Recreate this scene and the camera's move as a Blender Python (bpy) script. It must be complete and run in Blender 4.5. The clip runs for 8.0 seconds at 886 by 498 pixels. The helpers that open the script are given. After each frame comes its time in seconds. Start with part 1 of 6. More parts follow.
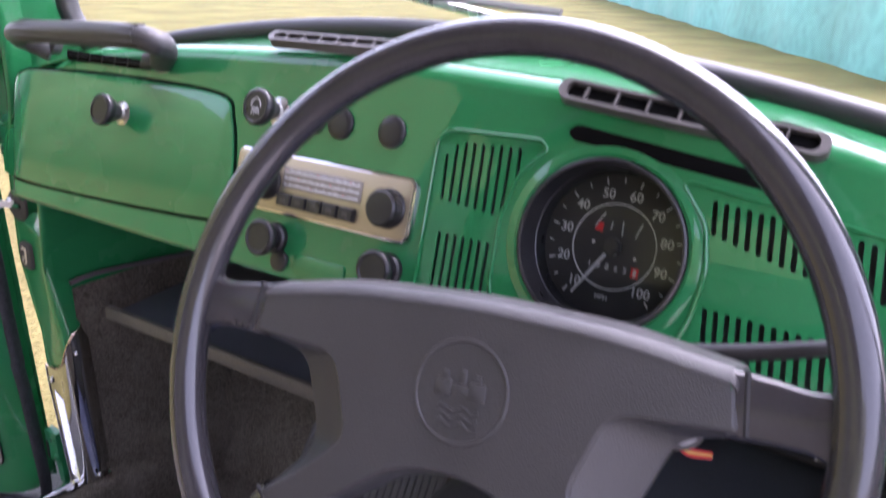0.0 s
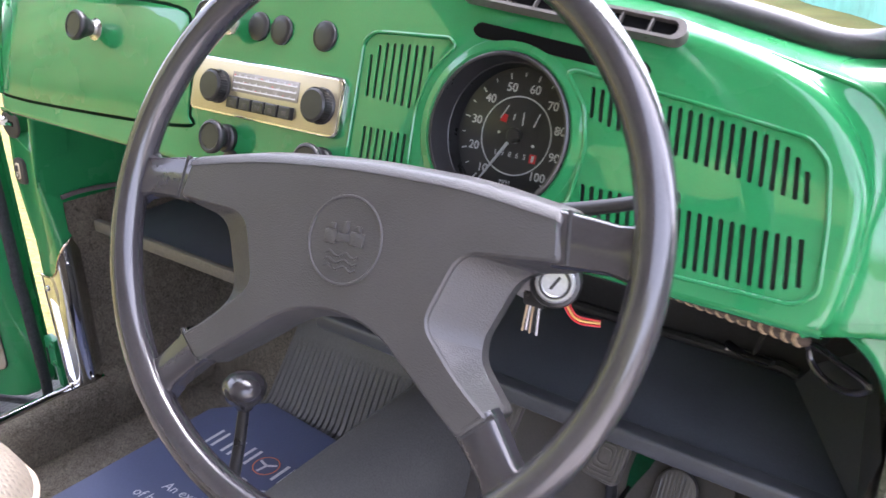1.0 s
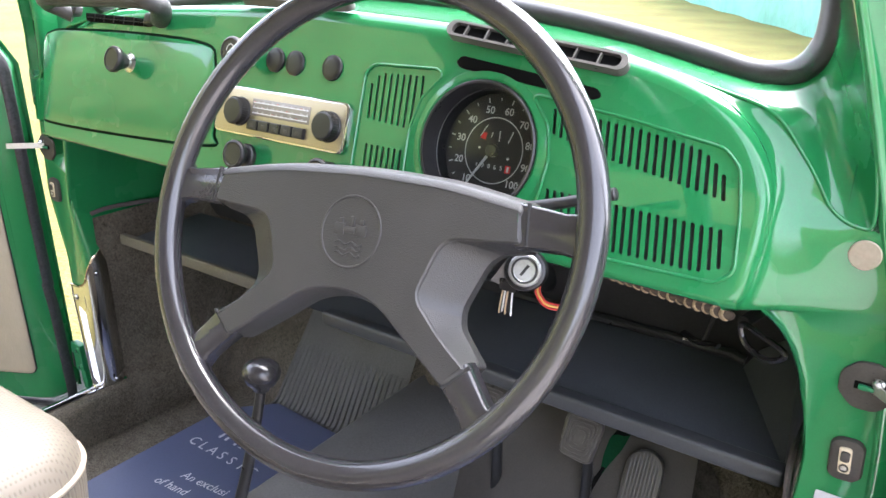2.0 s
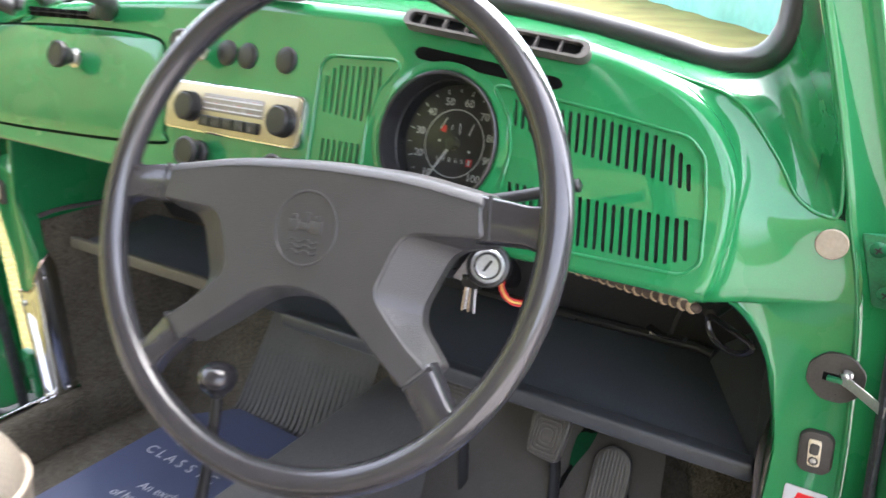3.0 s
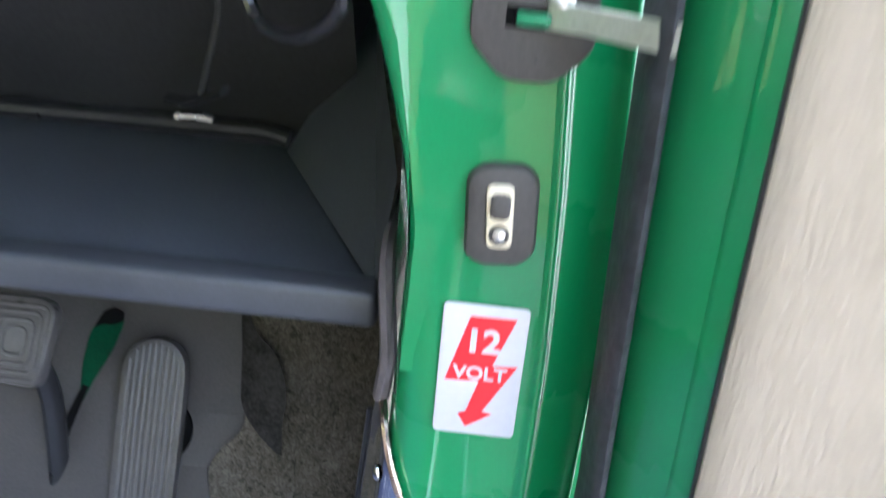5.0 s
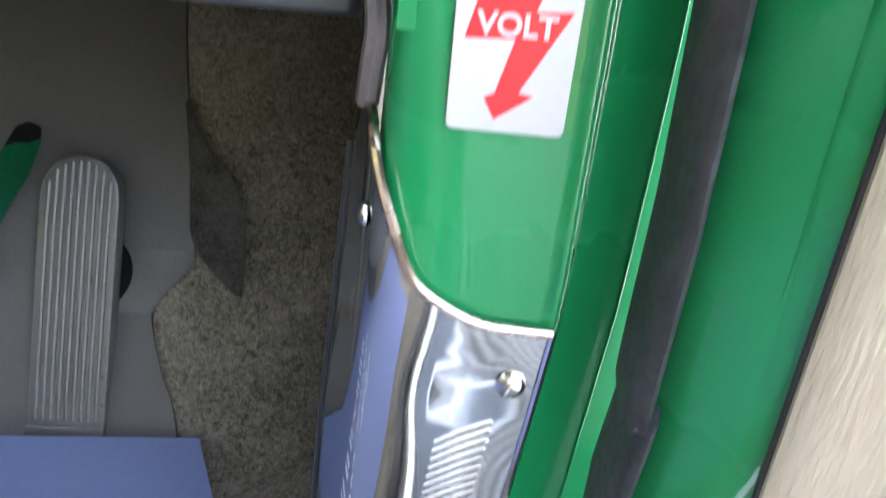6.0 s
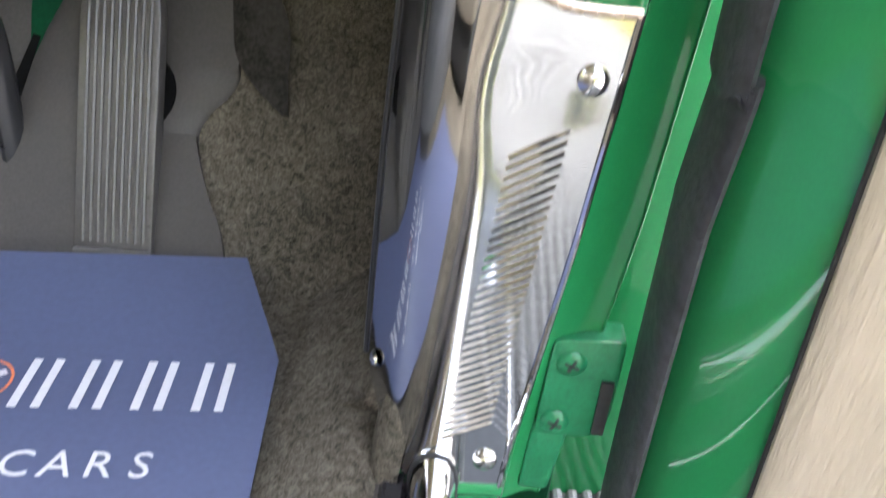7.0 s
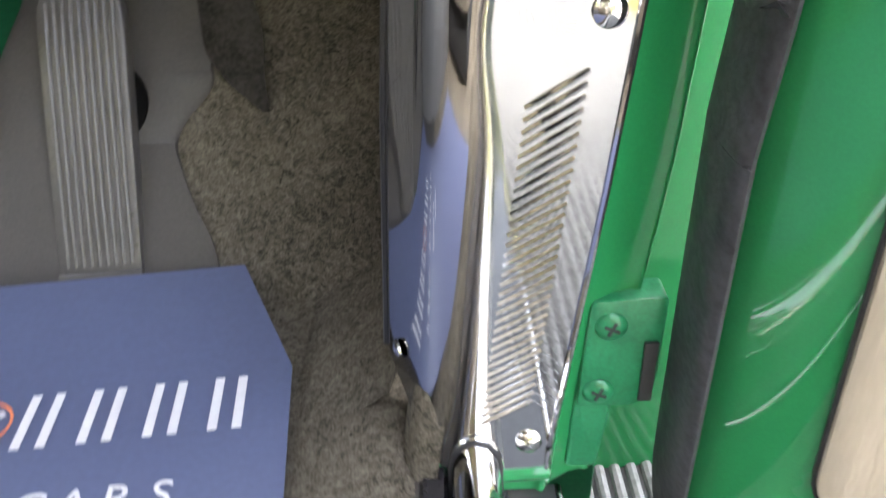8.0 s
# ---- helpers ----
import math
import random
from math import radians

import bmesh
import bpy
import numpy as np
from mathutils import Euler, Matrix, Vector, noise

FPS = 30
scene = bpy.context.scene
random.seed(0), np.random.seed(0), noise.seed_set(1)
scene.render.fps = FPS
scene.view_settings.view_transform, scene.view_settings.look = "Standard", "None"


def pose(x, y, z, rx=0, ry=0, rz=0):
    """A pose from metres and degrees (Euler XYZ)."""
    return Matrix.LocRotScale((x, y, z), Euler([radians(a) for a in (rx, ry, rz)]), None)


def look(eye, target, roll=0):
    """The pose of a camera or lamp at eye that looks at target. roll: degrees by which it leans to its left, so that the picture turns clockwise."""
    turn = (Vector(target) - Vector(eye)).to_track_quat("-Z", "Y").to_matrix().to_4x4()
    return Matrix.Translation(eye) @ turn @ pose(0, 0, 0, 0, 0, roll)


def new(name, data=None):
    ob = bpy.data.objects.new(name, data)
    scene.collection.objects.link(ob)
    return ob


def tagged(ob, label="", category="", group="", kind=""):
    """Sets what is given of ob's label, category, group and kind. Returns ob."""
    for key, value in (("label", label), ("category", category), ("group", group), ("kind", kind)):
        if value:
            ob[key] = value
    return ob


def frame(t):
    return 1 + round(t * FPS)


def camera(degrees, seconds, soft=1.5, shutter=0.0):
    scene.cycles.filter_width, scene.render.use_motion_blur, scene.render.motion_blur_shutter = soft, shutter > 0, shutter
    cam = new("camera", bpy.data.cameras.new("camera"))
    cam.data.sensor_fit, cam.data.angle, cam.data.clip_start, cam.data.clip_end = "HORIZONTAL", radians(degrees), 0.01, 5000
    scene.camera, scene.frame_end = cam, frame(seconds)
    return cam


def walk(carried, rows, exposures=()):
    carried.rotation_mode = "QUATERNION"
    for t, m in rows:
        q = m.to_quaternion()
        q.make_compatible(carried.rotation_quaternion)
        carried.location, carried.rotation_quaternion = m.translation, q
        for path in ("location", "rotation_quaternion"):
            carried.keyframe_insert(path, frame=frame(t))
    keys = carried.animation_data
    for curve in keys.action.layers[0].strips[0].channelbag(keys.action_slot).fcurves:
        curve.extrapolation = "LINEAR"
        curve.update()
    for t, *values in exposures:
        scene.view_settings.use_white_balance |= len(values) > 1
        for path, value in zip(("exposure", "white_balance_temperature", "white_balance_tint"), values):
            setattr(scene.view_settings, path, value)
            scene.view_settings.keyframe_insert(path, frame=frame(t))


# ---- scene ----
cam = camera(58.67, 8.0, shutter=0.5)
PATH = [
    (0, (0.1913, -0.5238, 1.0528), (-0.3188, 0.2671, 0.7146), 1.50),
    (0.5, (0.2381, -0.5231, 1.0141), (-0.2794, 0.2436, 0.6342), 2.18),
    (1, (0.3067, -0.5424, 1.024), (-0.2182, 0.2156, 0.6369), 1.24),
    (1.5, (0.3579, -0.5928, 1.0388), (-0.176, 0.1685, 0.6709), 0.85),
    (1.7, (0.3691, -0.6131, 1.0404), (-0.1651, 0.152, 0.6808), 0.94),
    (2.8, (0.3936, -0.6448, 1.0374), (-0.1206, 0.1399, 0.6912), 1.02),
    (3, (0.3739, -0.6137, 1.03), (-0.1229, 0.1793, 0.6773), 1.00),
    (3.5, (0.3565, -0.4852, 0.9822), (-0.0352, 0.3635, 0.6269), 1.43),
    (4, (0.3587, -0.3974, 0.9201), (0.1527, 0.5107, 0.5553), 2.60),
    (4.2, (0.3564, -0.3744, 0.8963), (0.2059, 0.5416, 0.5244), 2.94),
    (5.3, (0.3325, -0.2444, 0.7237), (0.3211, 0.6559, 0.2886), 6.00),
    (5.5, (0.3325, -0.2352, 0.6969), (0.3312, 0.6585, 0.2482), 6.10),
    (6, (0.3294, -0.219, 0.6474), (0.3397, 0.6621, 0.1746), 5.67),
    (6.5, (0.3268, -0.2271, 0.6037), (0.3255, 0.6383, 0.1026), 4.80),
    (7, (0.3226, -0.2436, 0.5697), (0.3021, 0.6068, 0.044), 4.57),
    (7.5, (0.3259, -0.2541, 0.5422), (0.281, 0.5901, 0.008), 3.20),
    (8, (0.3113, -0.2301, 0.551), (0.3086, 0.6192, 0.023), -1.74),
]
walk(cam, [(t, look(eye, target, roll)) for t, eye, target, roll in PATH], [(0.0, 1.95, 5850, 37), (0.5, 2.58, 6000, 31), (1.0, 2.70, 6050, 25), (1.5, 2.70, 6150, 19), (3.0, 2.65, 6300, 16), (3.5, 2.96, 6200, 20), (4.2, 3.05, 5400, 21), (5.5, 3.36, 5450, 10), (6.0, 3.38, 5750, 12), (7.0, 3.34, 6350, 13), (8.0, 3.43, 6600, 13)])

# ---- sky, sun ----
world = bpy.data.worlds.new("sky")
world.use_nodes = True
scene.world = world
sky = world.node_tree.nodes.new("ShaderNodeTexSky")
sky.sky_type = "NISHITA"
sky.sun_disc = False
sky.sun_elevation = radians(60)
sky.sun_rotation = radians(20)
sky.air_density, sky.dust_density, sky.ozone_density = 1.0, 4.0, 1.0
haze = world.node_tree.nodes.new("ShaderNodeHueSaturation")
haze.inputs["Saturation"].default_value = 0.4
world.node_tree.links.new(sky.outputs[0], haze.inputs["Color"])
world.node_tree.links.new(haze.outputs[0], world.node_tree.nodes["Background"].inputs[0])
world.node_tree.nodes["Background"].inputs[1].default_value = 0.30
sun_data = bpy.data.lights.new("sun", "SUN")
sun_data.energy, sun_data.angle, sun_data.color = 0.35, radians(60), (1.0, 0.96, 0.9)
sun = new("sun", sun_data)
sun.matrix_world = look((1.8, 4.9, 9), (0, 0, 0))


# ---- materials ----
def material(name, color, rough=0.5, metal=0.0, coat=0.0, spec=0.5):
    m = bpy.data.materials.new(name)
    m.use_nodes = True
    b = m.node_tree.nodes["Principled BSDF"]
    b.inputs["Base Color"].default_value = (*color, 1)
    b.inputs["Roughness"].default_value = rough
    b.inputs["Metallic"].default_value = metal
    b.inputs["Coat Weight"].default_value = coat
    b.inputs["Coat Roughness"].default_value = 0.03
    b.inputs["Specular IOR Level"].default_value = spec
    return m


def worn(m, scale=30.0, amount=0.25, bump_scale=400.0, bump=0.1, bump_size=0.001, rough_var=0.1, kind="noise", stretch=1.0):
    """Adds large stains, fine grain, and bump to a plain material; a stretch below one draws the grain out upwards."""
    t = m.node_tree
    n, l = t.nodes, t.links
    b = n["Principled BSDF"]
    base = tuple(b.inputs["Base Color"].default_value)
    co = n.new("ShaderNodeTexCoord")
    big = n.new("ShaderNodeTexNoise")
    big.inputs["Scale"].default_value, big.inputs["Detail"].default_value = scale, 5
    fine = n.new("ShaderNodeTexNoise")
    fine.inputs["Scale"].default_value, fine.inputs["Detail"].default_value = bump_scale, 3
    grain = n.new("ShaderNodeMapping")
    grain.inputs["Scale"].default_value = (1, 1, stretch)
    l.new(co.outputs["Object"], grain.inputs["Vector"])
    l.new(co.outputs["Object"], big.inputs["Vector"])
    l.new(grain.outputs["Vector"], fine.inputs["Vector"])
    add = n.new("ShaderNodeMath")
    add.operation = "ADD"
    l.new(big.outputs[0], add.inputs[0])
    l.new(fine.outputs[0], add.inputs[1])
    ramp = n.new("ShaderNodeMapRange")
    ramp.inputs[1].default_value, ramp.inputs[2].default_value = 0.7, 1.3
    ramp.inputs[3].default_value, ramp.inputs[4].default_value = 1 - amount, 1 + amount
    l.new(add.outputs[0], ramp.inputs[0])
    mul = n.new("ShaderNodeVectorMath")
    mul.operation = "SCALE"
    mul.inputs[0].default_value = base[:3]
    l.new(ramp.outputs[0], mul.inputs["Scale"])
    l.new(mul.outputs[0], b.inputs["Base Color"])
    r = n.new("ShaderNodeMapRange")
    r.inputs[1].default_value, r.inputs[2].default_value = 0.3, 0.7
    rough = b.inputs["Roughness"].default_value
    r.inputs[3].default_value, r.inputs[4].default_value = max(0.02, rough - rough_var), min(1, rough + rough_var)
    l.new(big.outputs[0], r.inputs[0])
    l.new(r.outputs[0], b.inputs["Roughness"])
    if bump:
        src = fine
        if kind == "cells":
            src = n.new("ShaderNodeTexVoronoi")
            src.inputs["Scale"].default_value = bump_scale
            l.new(co.outputs["Object"], src.inputs["Vector"])
        bu = n.new("ShaderNodeBump")
        bu.inputs["Strength"].default_value, bu.inputs["Distance"].default_value = bump, bump_size
        l.new(src.outputs[0], bu.inputs["Height"])
        l.new(bu.outputs[0], b.inputs["Normal"])
    return m


PAINT = worn(material("green_paint", (0.0150, 0.184, 0.060), 0.25, 0, 1.0, 0.15), 9, 0.06, 900, 0.012, 0.0006, 0.06)
PAINT_OLD = worn(material("dulled_green_paint", (0.012, 0.160, 0.066), 0.38, 0, 0.3, 0.3), 70, 0.22, 600, 0.06, 0.0006, 0.10)
PAINT_GROOVE = material("dark_green_gap", (0.001, 0.012, 0.005), 0.8, spec=0.05)
VINYL = worn(material("black_grained_vinyl", (0.041, 0.040, 0.040), 0.40), 25, 0.10, 1000, 0.36, 0.0006, 0.05, "cells")
RIM = worn(material("black_wheel_plastic", (0.026, 0.025, 0.028), 0.21, 0, 0.5), 40, 0.10, 500, 0.006, 0.0004, 0.03)
PLASTIC = worn(material("black_plastic", (0.017, 0.017, 0.018), 0.34), 60, 0.2, 700, 0.05, 0.0005, 0.08)
RUBBER = worn(material("black_rubber", (0.050, 0.045, 0.040), 0.60), 60, 0.2, 500, 0.25, 0.0008, 0.1)
MATTING = worn(material("faded_rubber_matting", (0.096, 0.094, 0.090), 0.62), 14, 0.22, 420, 0.3, 0.0008, 0.1)
COPPERY = worn(material("worn_coppery_edge", (0.56, 0.45, 0.37), 0.22, 1.0), 60, 0.2)
# mat rubber darkened for the flap: its shade is in the colour
FLAP = worn(material("shaded_flap_rubber", (0.036, 0.033, 0.030), 0.95, spec=0.08), 60, 0.5)
LOCK = worn(material("satin_lock_metal", (0.40, 0.40, 0.42), 0.34, 0.75), 60, 0.1)
BINDING = worn(material("mauve_grey_cloth_binding", (0.10, 0.085, 0.088), 0.8), 60, 0.2, 700, 0.4, 0.0006)
SCREENSEAL = worn(material("black_screen_rubber", (0.020, 0.020, 0.021), 0.42), 40, 0.2, 500, 0.1, 0.0006, 0.08)
# darker than the ribs: the grooves' darkness is put into the colour
GAP = worn(material("dark_groove_rubber", (0.05, 0.05, 0.05), 0.6), 40, 0.2)
PEDAL = worn(material("worn_grey_pedal_rubber", (0.080, 0.074, 0.069), 0.36), 60, 0.2, 500, 0.15, 0.0006, 0.1)
SEAL = worn(material("weathered_seal_rubber", (0.032, 0.032, 0.037), 0.58), 90, 0.6, 300, 0.5, 0.001, 0.12)
SHELF = worn(material("black_shelf_board", (0.070, 0.077, 0.087), 0.40), 20, 0.2, 600, 0.2, 0.0005, 0.08)
BAR = worn(material("black_bar_padding", (0.045, 0.048, 0.053), 0.42), 30, 0.15, 600, 0.15, 0.0005, 0.08)
# near-black for plates that carry shade in their colour
SHADE_BLACK = material("shade_black", (0.004, 0.004, 0.004), 0.9, spec=0.08)
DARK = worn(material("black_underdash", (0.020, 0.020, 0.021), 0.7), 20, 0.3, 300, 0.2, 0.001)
CHROME = worn(material("chrome", (0.60, 0.60, 0.60), 0.06, 1.0), 20, 0.03, 200, 0.015, 0.0005, 0.03)
STEEL = worn(material("zinc_steel", (0.62, 0.61, 0.58), 0.28, 1.0), 60, 0.12, 500, 0.05, 0.0004, 0.08)
ZINC = worn(material("dull_zinc_strap", (0.70, 0.70, 0.68), 0.42, 0.9), 60, 0.12, 500, 0.05, 0.0004, 0.08)
RADIO_PLATE = worn(material("champagne_anodised_plate", (0.46, 0.405, 0.295), 0.42, 0.85), 12, 0.04, 700, 0.03, 0.0003, 0.05)
CARPET = material("charcoal_brown_carpet", (0.1, 0.09, 0.07), 0.95, spec=0.1)


def felted(m, dark, light):
    """Matted fibres in two tones, with trodden lighter patches."""
    n, l = m.node_tree.nodes, m.node_tree.links
    b = n["Principled BSDF"]
    co = n.new("ShaderNodeTexCoord")
    tufts, hairs, patches = (n.new("ShaderNodeTexNoise") for k in range(3))
    for node, scale, detail, rough, warp in ((tufts, 170, 7, 0.70, 1.6), (hairs, 560, 3, 0.65, 2.0), (patches, 9, 4, 0.6, 0.4)):
        node.inputs["Scale"].default_value, node.inputs["Detail"].default_value = scale, detail
        node.inputs["Roughness"].default_value, node.inputs["Distortion"].default_value = rough, warp
        l.new(co.outputs["Object"], node.inputs["Vector"])
    mixed = n.new("ShaderNodeMath")
    mixed.operation = "ADD"
    l.new(tufts.outputs[0], mixed.inputs[0])
    l.new(hairs.outputs[0], mixed.inputs[1])
    worn_in = n.new("ShaderNodeMath")
    worn_in.operation = "MULTIPLY_ADD"
    worn_in.inputs[1].default_value = 0.45
    l.new(patches.outputs[0], worn_in.inputs[0])
    l.new(mixed.outputs[0], worn_in.inputs[2])
    tone = n.new("ShaderNodeMapRange")
    tone.inputs[1].default_value, tone.inputs[2].default_value = 0.98, 1.48
    l.new(worn_in.outputs[0], tone.inputs[0])
    mix = n.new("ShaderNodeMix")
    mix.data_type = "RGBA"
    mix.inputs[6].default_value, mix.inputs[7].default_value = (*dark, 1), (*light, 1)
    l.new(tone.outputs[0], mix.inputs[0])
    l.new(mix.outputs[2], b.inputs["Base Color"])
    bu = n.new("ShaderNodeBump")
    bu.inputs["Strength"].default_value, bu.inputs["Distance"].default_value = 0.7, 0.002
    l.new(mixed.outputs[0], bu.inputs["Height"])
    l.new(bu.outputs[0], b.inputs["Normal"])


felted(CARPET, (0.030, 0.027, 0.020), (0.225, 0.198, 0.155))
CREAM = worn(material("cream_vinyl", (0.424, 0.360, 0.281), 0.44), 40, 0.06, 700, 0.45, 0.0010, 0.05, stretch=0.12)
SEATVINYL = material("cream_woven_vinyl", (0.178, 0.157, 0.124), 0.48)


def woven(m, period):
    """Small sunk squares in rows, as in basket-weave vinyl, over faint stains."""
    n, l = m.node_tree.nodes, m.node_tree.links
    b = n["Principled BSDF"]
    base = tuple(b.inputs["Base Color"].default_value)[:3]
    co = n.new("ShaderNodeTexCoord")
    product = n.new("ShaderNodeMath")
    product.operation = "MULTIPLY"
    for k, axis in enumerate("XY"):
        wave = n.new("ShaderNodeTexWave")
        wave.bands_direction = axis
        wave.inputs["Scale"].default_value = 0.314 / period
        l.new(co.outputs["Object"], wave.inputs["Vector"])
        l.new(wave.outputs["Fac"], product.inputs[k])
    stain = n.new("ShaderNodeTexNoise")
    stain.inputs["Scale"].default_value = 9
    l.new(co.outputs["Object"], stain.inputs["Vector"])
    tone = n.new("ShaderNodeMapRange")
    tone.inputs[1].default_value, tone.inputs[2].default_value = 0.35, 0.9
    tone.inputs[3].default_value, tone.inputs[4].default_value = 1.0, 0.68
    l.new(product.outputs[0], tone.inputs[0])
    aged = n.new("ShaderNodeMath")
    aged.operation = "MULTIPLY_ADD"
    aged.inputs[1].default_value = 0.2
    l.new(stain.outputs[0], aged.inputs[0])
    l.new(tone.outputs[0], aged.inputs[2])
    mul = n.new("ShaderNodeVectorMath")
    mul.operation = "SCALE"
    mul.inputs[0].default_value = base
    l.new(aged.outputs[0], mul.inputs["Scale"])
    l.new(mul.outputs[0], b.inputs["Base Color"])
    bu = n.new("ShaderNodeBump")
    bu.invert = True
    bu.inputs["Strength"].default_value, bu.inputs["Distance"].default_value = 0.5, 0.0008
    l.new(product.outputs[0], bu.inputs["Height"])
    l.new(bu.outputs[0], b.inputs["Normal"])


woven(SEATVINYL, 0.0044)
PAPER = worn(material("navy_paper", (0.088, 0.104, 0.180), 0.42), 8, 0.08, 300, 0.08, 0.0006, 0.05)
WHITE = worn(material("white_print", (0.62, 0.62, 0.65), 0.45), 30, 0.05, 300, 0, 0)
ORANGE = material("orange_print", (0.75, 0.22, 0.10), 0.45)
RED = worn(material("red_print", (0.70, 0.012, 0.020), 0.35), 30, 0.06, 300, 0, 0)
STICKER = worn(material("white_vinyl_sticker", (0.48, 0.48, 0.51), 0.35), 30, 0.04, 300, 0, 0)
CAP = worn(material("beige_plug", (0.34, 0.29, 0.22), 0.5), 80, 0.1, 300, 0.05, 0.0005)
IVORY = worn(material("ivory_contact", (0.66, 0.58, 0.42), 0.5), 80, 0.15, 300, 0.05, 0.0005)
DIAL = worn(material("black_dial", (0.012, 0.012, 0.013), 0.55), 40, 0.1, 300, 0, 0)
DIALGREY = material("grey_dial_print", (0.72, 0.72, 0.74), 0.6)
REDWIRE = material("red_wire", (0.50, 0.012, 0.012), 0.4)
YELWIRE = material("yellow_wire", (0.65, 0.42, 0.10), 0.4)
BROWNWIRE = material("beige_wire", (0.45, 0.34, 0.22), 0.5)
LOOM = worn(material("tan_cloth_loom", (0.26, 0.19, 0.115), 0.8), 120, 0.4, 500, 0.4, 0.001)
RUNBOARD = worn(material("grey_running_board_rubber", (0.22, 0.22, 0.215), 0.5), 30, 0.3, 300, 0.15, 0.0006)
HEADLINER = worn(material("cream_headliner", (0.36, 0.32, 0.26), 0.8), 20, 0.06, 500, 0.2, 0.0006)
TEAL = worn(material("turquoise_tarpaulin", (0.13, 0.38, 0.33), 0.45), 0.6, 0.25, 6, 0.3, 0.01, 0.1)
GRASS = worn(material("dry_grass", (0.128, 0.112, 0.040), 0.95, spec=0.1), 0.9, 0.35, 40, 0.6, 0.03, 0.03)
REFLECTION_HEDGE = worn(material("reflection_hedge_green", (0.190, 0.200, 0.090), 0.9, spec=0.2), 0.8, 0.35, 5, 0.8, 0.15, 0.05)
YARD = worn(material("pale_concrete", (0.40, 0.37, 0.34), 0.85), 1.5, 0.12, 60, 0.3, 0.004)
# the car's green darkened: shade put into the colour
SHADED_GREEN = worn(material("shaded_green", (0.002, 0.040, 0.016), 0.6, spec=0.1), 60, 0.2)
# sill grey that carries the step's dark reflection in its colour
STEP = worn(material("dark_sill_reflection_grey", (0.022, 0.027, 0.028), 0.12), 40, 0.2, 300, 0.02, 0.0005)
GLASS = bpy.data.materials.new("clear_glass")
GLASS.use_nodes = True
gt = GLASS.node_tree
gt.nodes.remove(gt.nodes["Principled BSDF"])
g_mix, g_fr, g_tr, g_gl = (gt.nodes.new(k) for k in ("ShaderNodeMixShader", "ShaderNodeFresnel", "ShaderNodeBsdfTransparent", "ShaderNodeBsdfGlossy"))
g_fr.inputs[0].default_value, g_gl.inputs["Roughness"].default_value = 1.45, 0.01
g_tr.inputs[0].default_value = (0.94, 0.97, 0.95, 1)
gt.links.new(g_fr.outputs[0], g_mix.inputs[0])
gt.links.new(g_tr.outputs[0], g_mix.inputs[1])
gt.links.new(g_gl.outputs[0], g_mix.inputs[2])
gt.links.new(g_mix.outputs[0], gt.nodes["Material Output"].inputs[0])
LENS = GLASS.copy()
LENS.name = "coated_gauge_lens"
LENS.node_tree.nodes[g_fr.name].inputs[0].default_value = 1.36

# ---- building blocks ----
ORG = {}


def thing(name, at, label, category, group="", kind=""):
    e = new(name)
    e.empty_display_size = 0.05
    e.location = at
    ORG[e.name] = Vector(at)
    return tagged(e, label, category, group, kind)


def finish(bm, sharp=35):
    bmesh.ops.remove_doubles(bm, verts=bm.verts, dist=1e-6)
    for f in bm.faces:
        f.smooth = True
    for e in bm.edges:
        if len(e.link_faces) != 2 or e.calc_face_angle(0) > radians(sharp):
            e.smooth = False


def part(name, bm, mat, parent, label="", sharp=35):
    """Links a bmesh, built in world coordinates, as one mesh under a thing or a part."""
    finish(bm, sharp)
    o = ORG[parent.name]
    bm.transform(Matrix.Translation(-o))
    me = bpy.data.meshes.new(name)
    bm.to_mesh(me)
    bm.free()
    me.materials.append(mat)
    ob = new(name, me)
    ob.parent = parent
    ORG[ob.name] = o
    if label:
        ob["label"] = label
    return ob


def solid(name, bm, mat, label, category, kind="", group="", sharp=35):
    """One mesh that is a thing or a piece of the setting by itself."""
    finish(bm, sharp)
    me = bpy.data.meshes.new(name)
    bm.to_mesh(me)
    bm.free()
    me.materials.append(mat)
    ob = new(name, me)
    ORG[ob.name] = Vector((0, 0, 0))
    return tagged(ob, label, category, group, kind)


def spline(pts, n=8, closed=False):
    """Catmull-Rom points through the given ones."""
    p = [Vector(q) for q in pts]
    out, k = [], len(p)
    for i in range(k if closed else k - 1):
        a, b, c, d = (p[j % k] if closed else p[min(max(j, 0), k - 1)] for j in (i - 1, i, i + 1, i + 2))
        for s in range(n):
            t = s / n
            out.append(0.5 * (2 * b + (c - a) * t + (2 * a - 5 * b + 4 * c - d) * t * t + (3 * b - a - 3 * c + d) * t**3))
    if not closed:
        out.append(p[-1])
    return out


